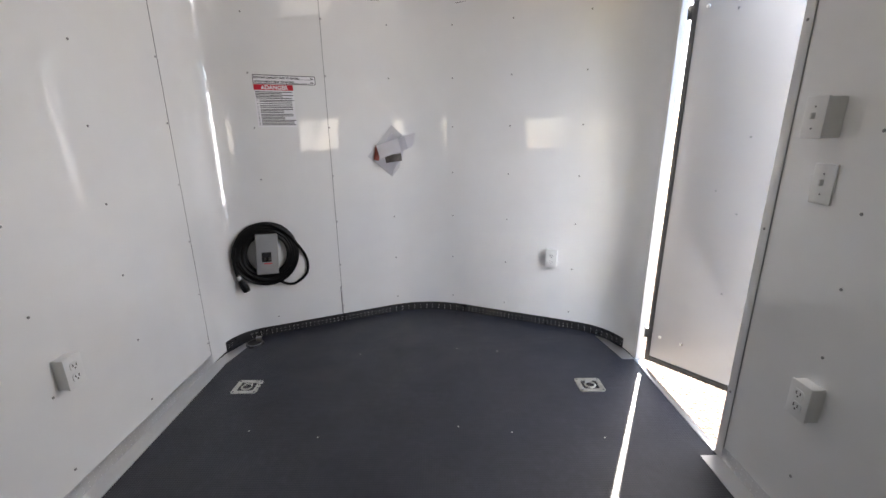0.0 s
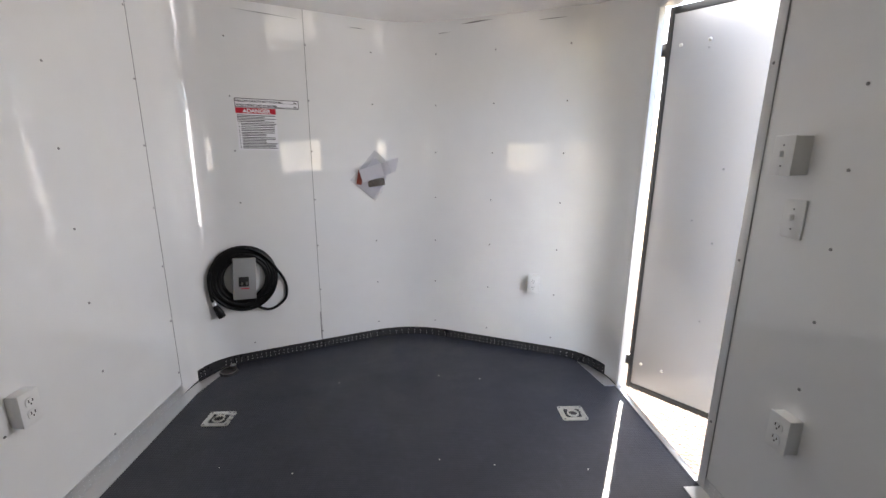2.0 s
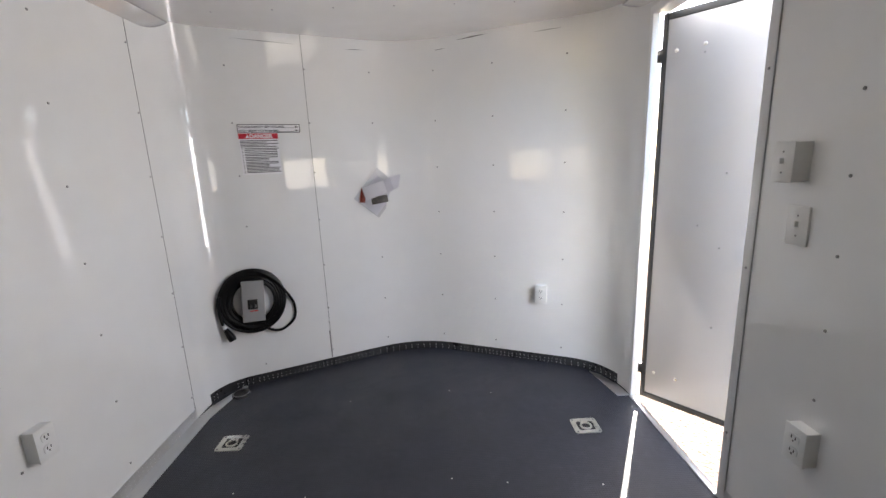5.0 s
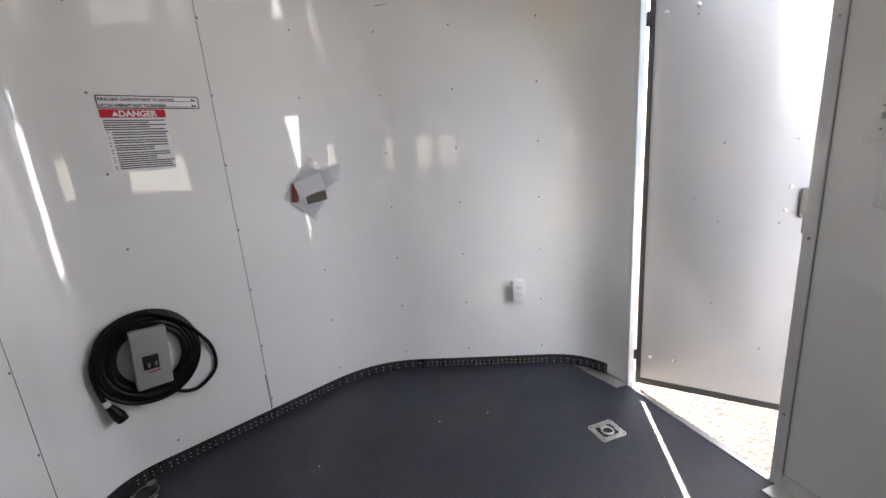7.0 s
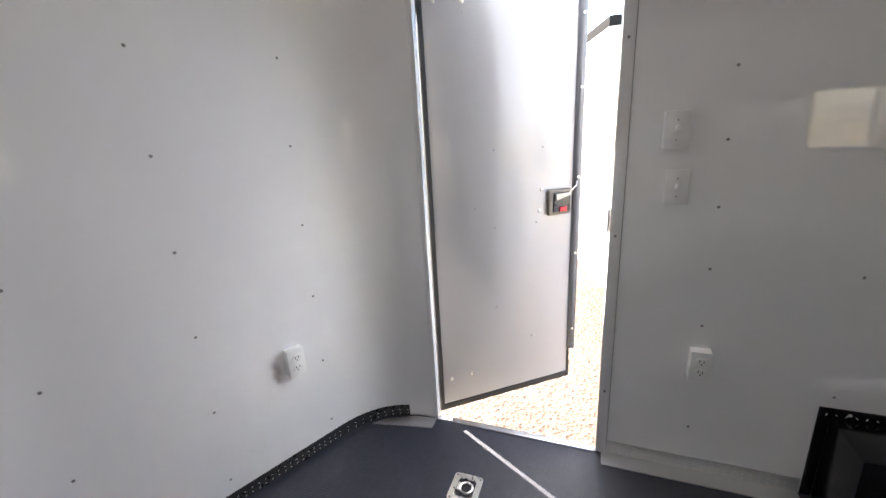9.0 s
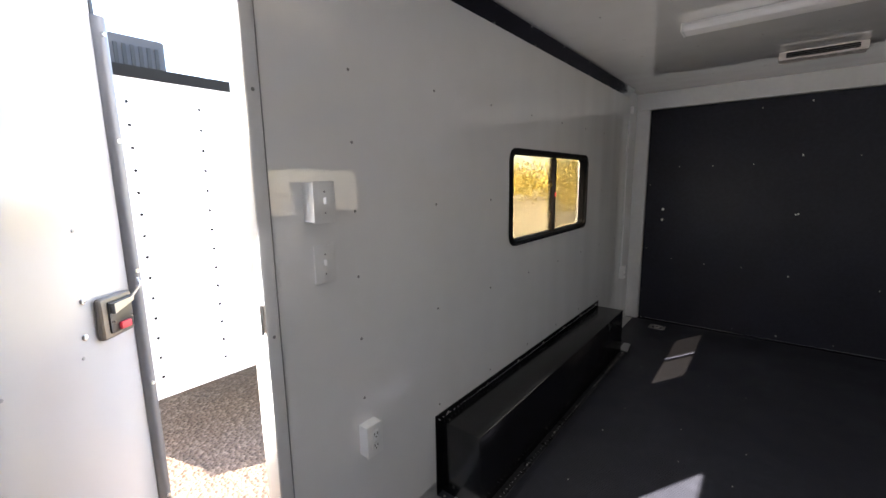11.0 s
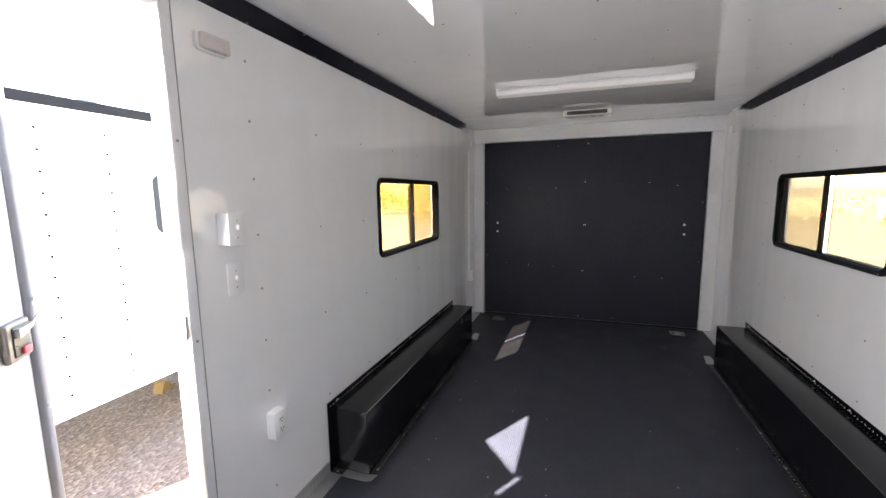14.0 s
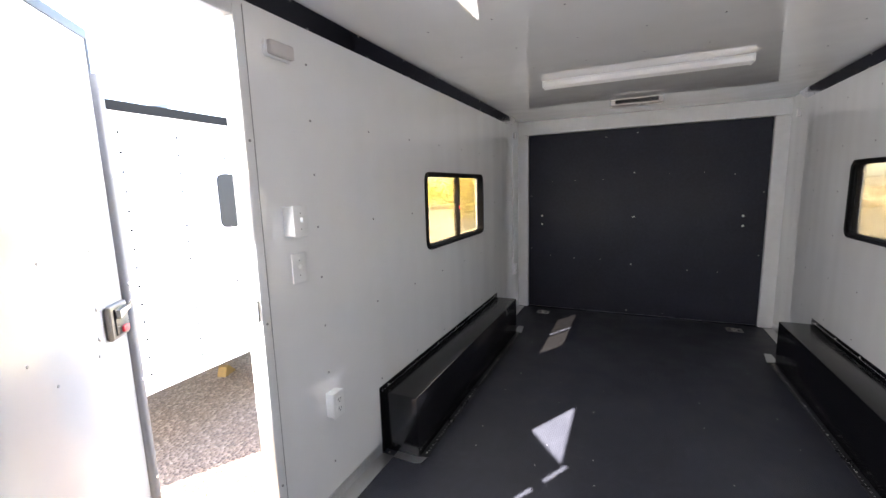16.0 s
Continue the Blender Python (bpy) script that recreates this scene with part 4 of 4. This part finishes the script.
prism(bm, [(0.58, Z1), (0.66, Z1), (0.66, Z1 + 0.1), (0.56, Z1 + 0.13), (0.55, Z1 + 0.15), (0.62, Z1 + 0.155), (0.84, Z1 + 0.09), (0.84, Z1)], 0.55, 0.75, "x")
part("roof_vent", bm, GALV, nb, "low grey roof vent with a hooked lid", 0)
for y in (-0.9, -0.05):
    bm = bmesh.new()
    cyl(bm, (0.0, y - 0.3, 0.33), (0.22, y - 0.3, 0.33), 0.33, 28)
    wh = part("wheel", bm, TYRE, nb, "black tyre")
    bm = bmesh.new()
    cyl(bm, (-0.006, y - 0.3, 0.33), (0.1, y - 0.3, 0.33), 0.19, 24)
    part("rim", bm, ALU, wh)
NBRIVET = RIVET.copy()
NBRIVET.materials.clear()
NBRIVET.materials.append(MATTBLACK)
for k in range(10):
    for j in range(14):
        shared("rivet", NBRIVET, pose(-0.001, L0 + 0.06 + k * 0.41, 0.7 + j * 0.138, 0, 0, -90) @ Matrix.Diagonal((2.0, 1, 2.0, 1)), nb)
chock = thing("wheel_chock", pose(4.22, -0.52, GZ, 0, 0, 20), "yellow plastic wheel chock on the shaded gravel", "wheel chock")
bm = bmesh.new()
prism(bm, [(-0.1, 0.0), (0.1, 0.0), (0.06, 0.1), (0.02, 0.11)], -0.05, 0.05, "x")
part("wedge", bm, YELLOW, chock, "", 0)


def scrub(name, mat, spots, leaf, label):
    """Many small leaves in loose, uneven clumps."""
    rng = np.random.default_rng(5)
    verts, faces = [], []
    for x, y, r, h, count in spots:
        lobes = rng.normal(0, 0.45, (7, 3)) * (r, r, h * 0.35) + (x, y, GZ + h * 0.5)
        pick = lobes[rng.integers(0, 7, count)]
        c = pick + rng.normal(0, 0.3, (count, 3)) * (r, r, h * 0.55)
        c[:, 2] = np.maximum(c[:, 2], GZ + 0.05)
        a = rng.normal(0, 1, (count, 3))
        b = rng.normal(0, 1, (count, 3))
        a /= np.linalg.norm(a, axis=1)[:, None]
        b /= np.linalg.norm(b, axis=1)[:, None]
        s = leaf * rng.uniform(0.6, 1.5, (count, 1))
        for p, u, v in zip(c, a * s, b * s):
            i = len(verts)
            verts += [tuple(p - u), tuple(p + v), tuple(p + u), tuple(p - v)]
            faces.append((i, i + 1, i + 2, i + 3))
    me = bpy.data.meshes.new(name)
    me.from_pydata(verts, [], faces)
    me.materials.append(mat)
    return tagged(new(name, me), label, "shrubs", "", "stuff")


rng = random.Random(3)
spots = []
for i in range(90):
    a = radians(rng.uniform(-95, -15))
    d = rng.uniform(26, 60)
    spots.append((d * math.cos(a), d * math.sin(a), rng.uniform(1.2, 3.0), rng.uniform(2.5, 6.0), 700))
scrub("autumn_shrubs", LEAFY, spots, 0.1, "yellow autumn shrubs beyond the dry field")
spots = []
for i in range(110):
    a = radians(rng.uniform(185, 275))
    d = rng.uniform(30, 90)
    spots.append((d * math.cos(a), d * math.sin(a), rng.uniform(1.5, 4.0), rng.uniform(0.4, 1.1), 260))
scrub("dry_scrub", LEAFD, spots, 0.12, "pale dry scrub across the field")

# ---- rivets of the walls and ceiling ----
ZS = (0.12, 0.42, 0.72, 1.02, 1.32, 1.62, 1.93)
for x in (-0.98, -0.587, -0.222, 0.189, 0.547, 0.951):
    for z in ZS:
        shared("screw", RIVET, on_nose(x, z, 0.001), wall_north)
for k in range(11):
    y = 1.3 - 0.41 * (k - 1)
    for z in ZS:
        if not (WIN_L[0] - 0.02 < y < WIN_L[1] + 0.02 and WIN_L[2] - 0.02 < z < WIN_L[3] + 0.02) and not (y < 0.8 and z < 0.4) and y > REAR:
            shared("screw", RIVET, on_left(y, z, 0.001), wall_west)
for z in ZS:
    shared("screw", RIVET, on_left(SEAM - 0.012, z + 0.02, 0.001), wall_west)
for k in range(9):
    y = 1.15 - 0.41 * k
    for j in range(9):
        z = 0.2 + j * 0.215
        if not (WIN_R[0] - 0.02 < y < WIN_R[1] + 0.02 and WIN_R[2] - 0.02 < z < WIN_R[3] + 0.02) and not (y < 0.8 and z < 0.4) and y > REAR and (k == 0 or j % 2):
            shared("screw", RIVET, on_right(y, z, 0.001), wall_east)
for z in (0.3, 0.95, 1.6):
    shared("screw", RIVET, on_right(DOOR0 - 0.018, z, 0.005), wall_east)
for k in range(12):
    y = 2.35 - 0.41 * k
    for j in range(7):
        x = -0.9 + 0.3 * j
        if not (abs(x) < 0.35 and 1.25 < y < 1.95) and not (abs(x) < 0.65 and abs(y + 0.5) < 0.1) :
            shared("screw", RIVET, pose(x, y, H - 0.0005, 90), ceiling)
bm = bmesh.new()
bmesh.ops.create_uvsphere(bm, u_segments=8, v_segments=4, radius=0.006, matrix=Matrix.Diagonal((1, 0.6, 1, 1)))
RSCREW = mesh_of("ramp_screw", bm, ZINC)
for x, z in ((0.96, 1.075), (0.96, 0.978), (-0.935, 1.075), (-0.938, 0.978), (0.02, 1.06), (0.005, 1.066), (0.85, 1.46), (0.6, 1.46), (0.32, 1.46), (0.02, 1.52), (-0.3, 1.5), (-0.6, 1.5), (-0.85, 1.47),
             (0.86, 0.62), (0.6, 0.6), (0.33, 0.6), (0.02, 0.56), (-0.5, 0.52), (-0.76, 0.52), (0.3, 1.9), (0.0, 1.92), (1.08, 1.3), (1.08, 0.7), (-1.08, 1.3), (-1.08, 0.7), (0.05, 0.05), (-0.3, 0.05), (0.35, 0.05)):
    big = 2.0 if abs(x) > 0.9 and 0.9 < z < 1.1 else 1.1 if abs(x) < 0.1 else 0.6
    shared("screw", RSCREW, pose(-x, -0.001, z) @ Matrix.Diagonal((big, 1, big, 1)), ramp)

# ---- screws through the floor sheet ----
for x in (-0.79, -0.42, 0.18, 0.43, 0.79):
    for y in (-1.72, -1.06, -0.41, -0.11, 0.37, 0.56, 1.6, 2.3):
        if abs(x) < 0.5 or y < 1.7:
            shared("screw", FSCREW, pose(x + 0.03 * math.sin(9 * x + 5 * y), y + 0.05 * math.sin(7 * x), 0.0005, 90) @ Matrix.Diagonal((0.6, 0.5, 0.6, 1)), floor)
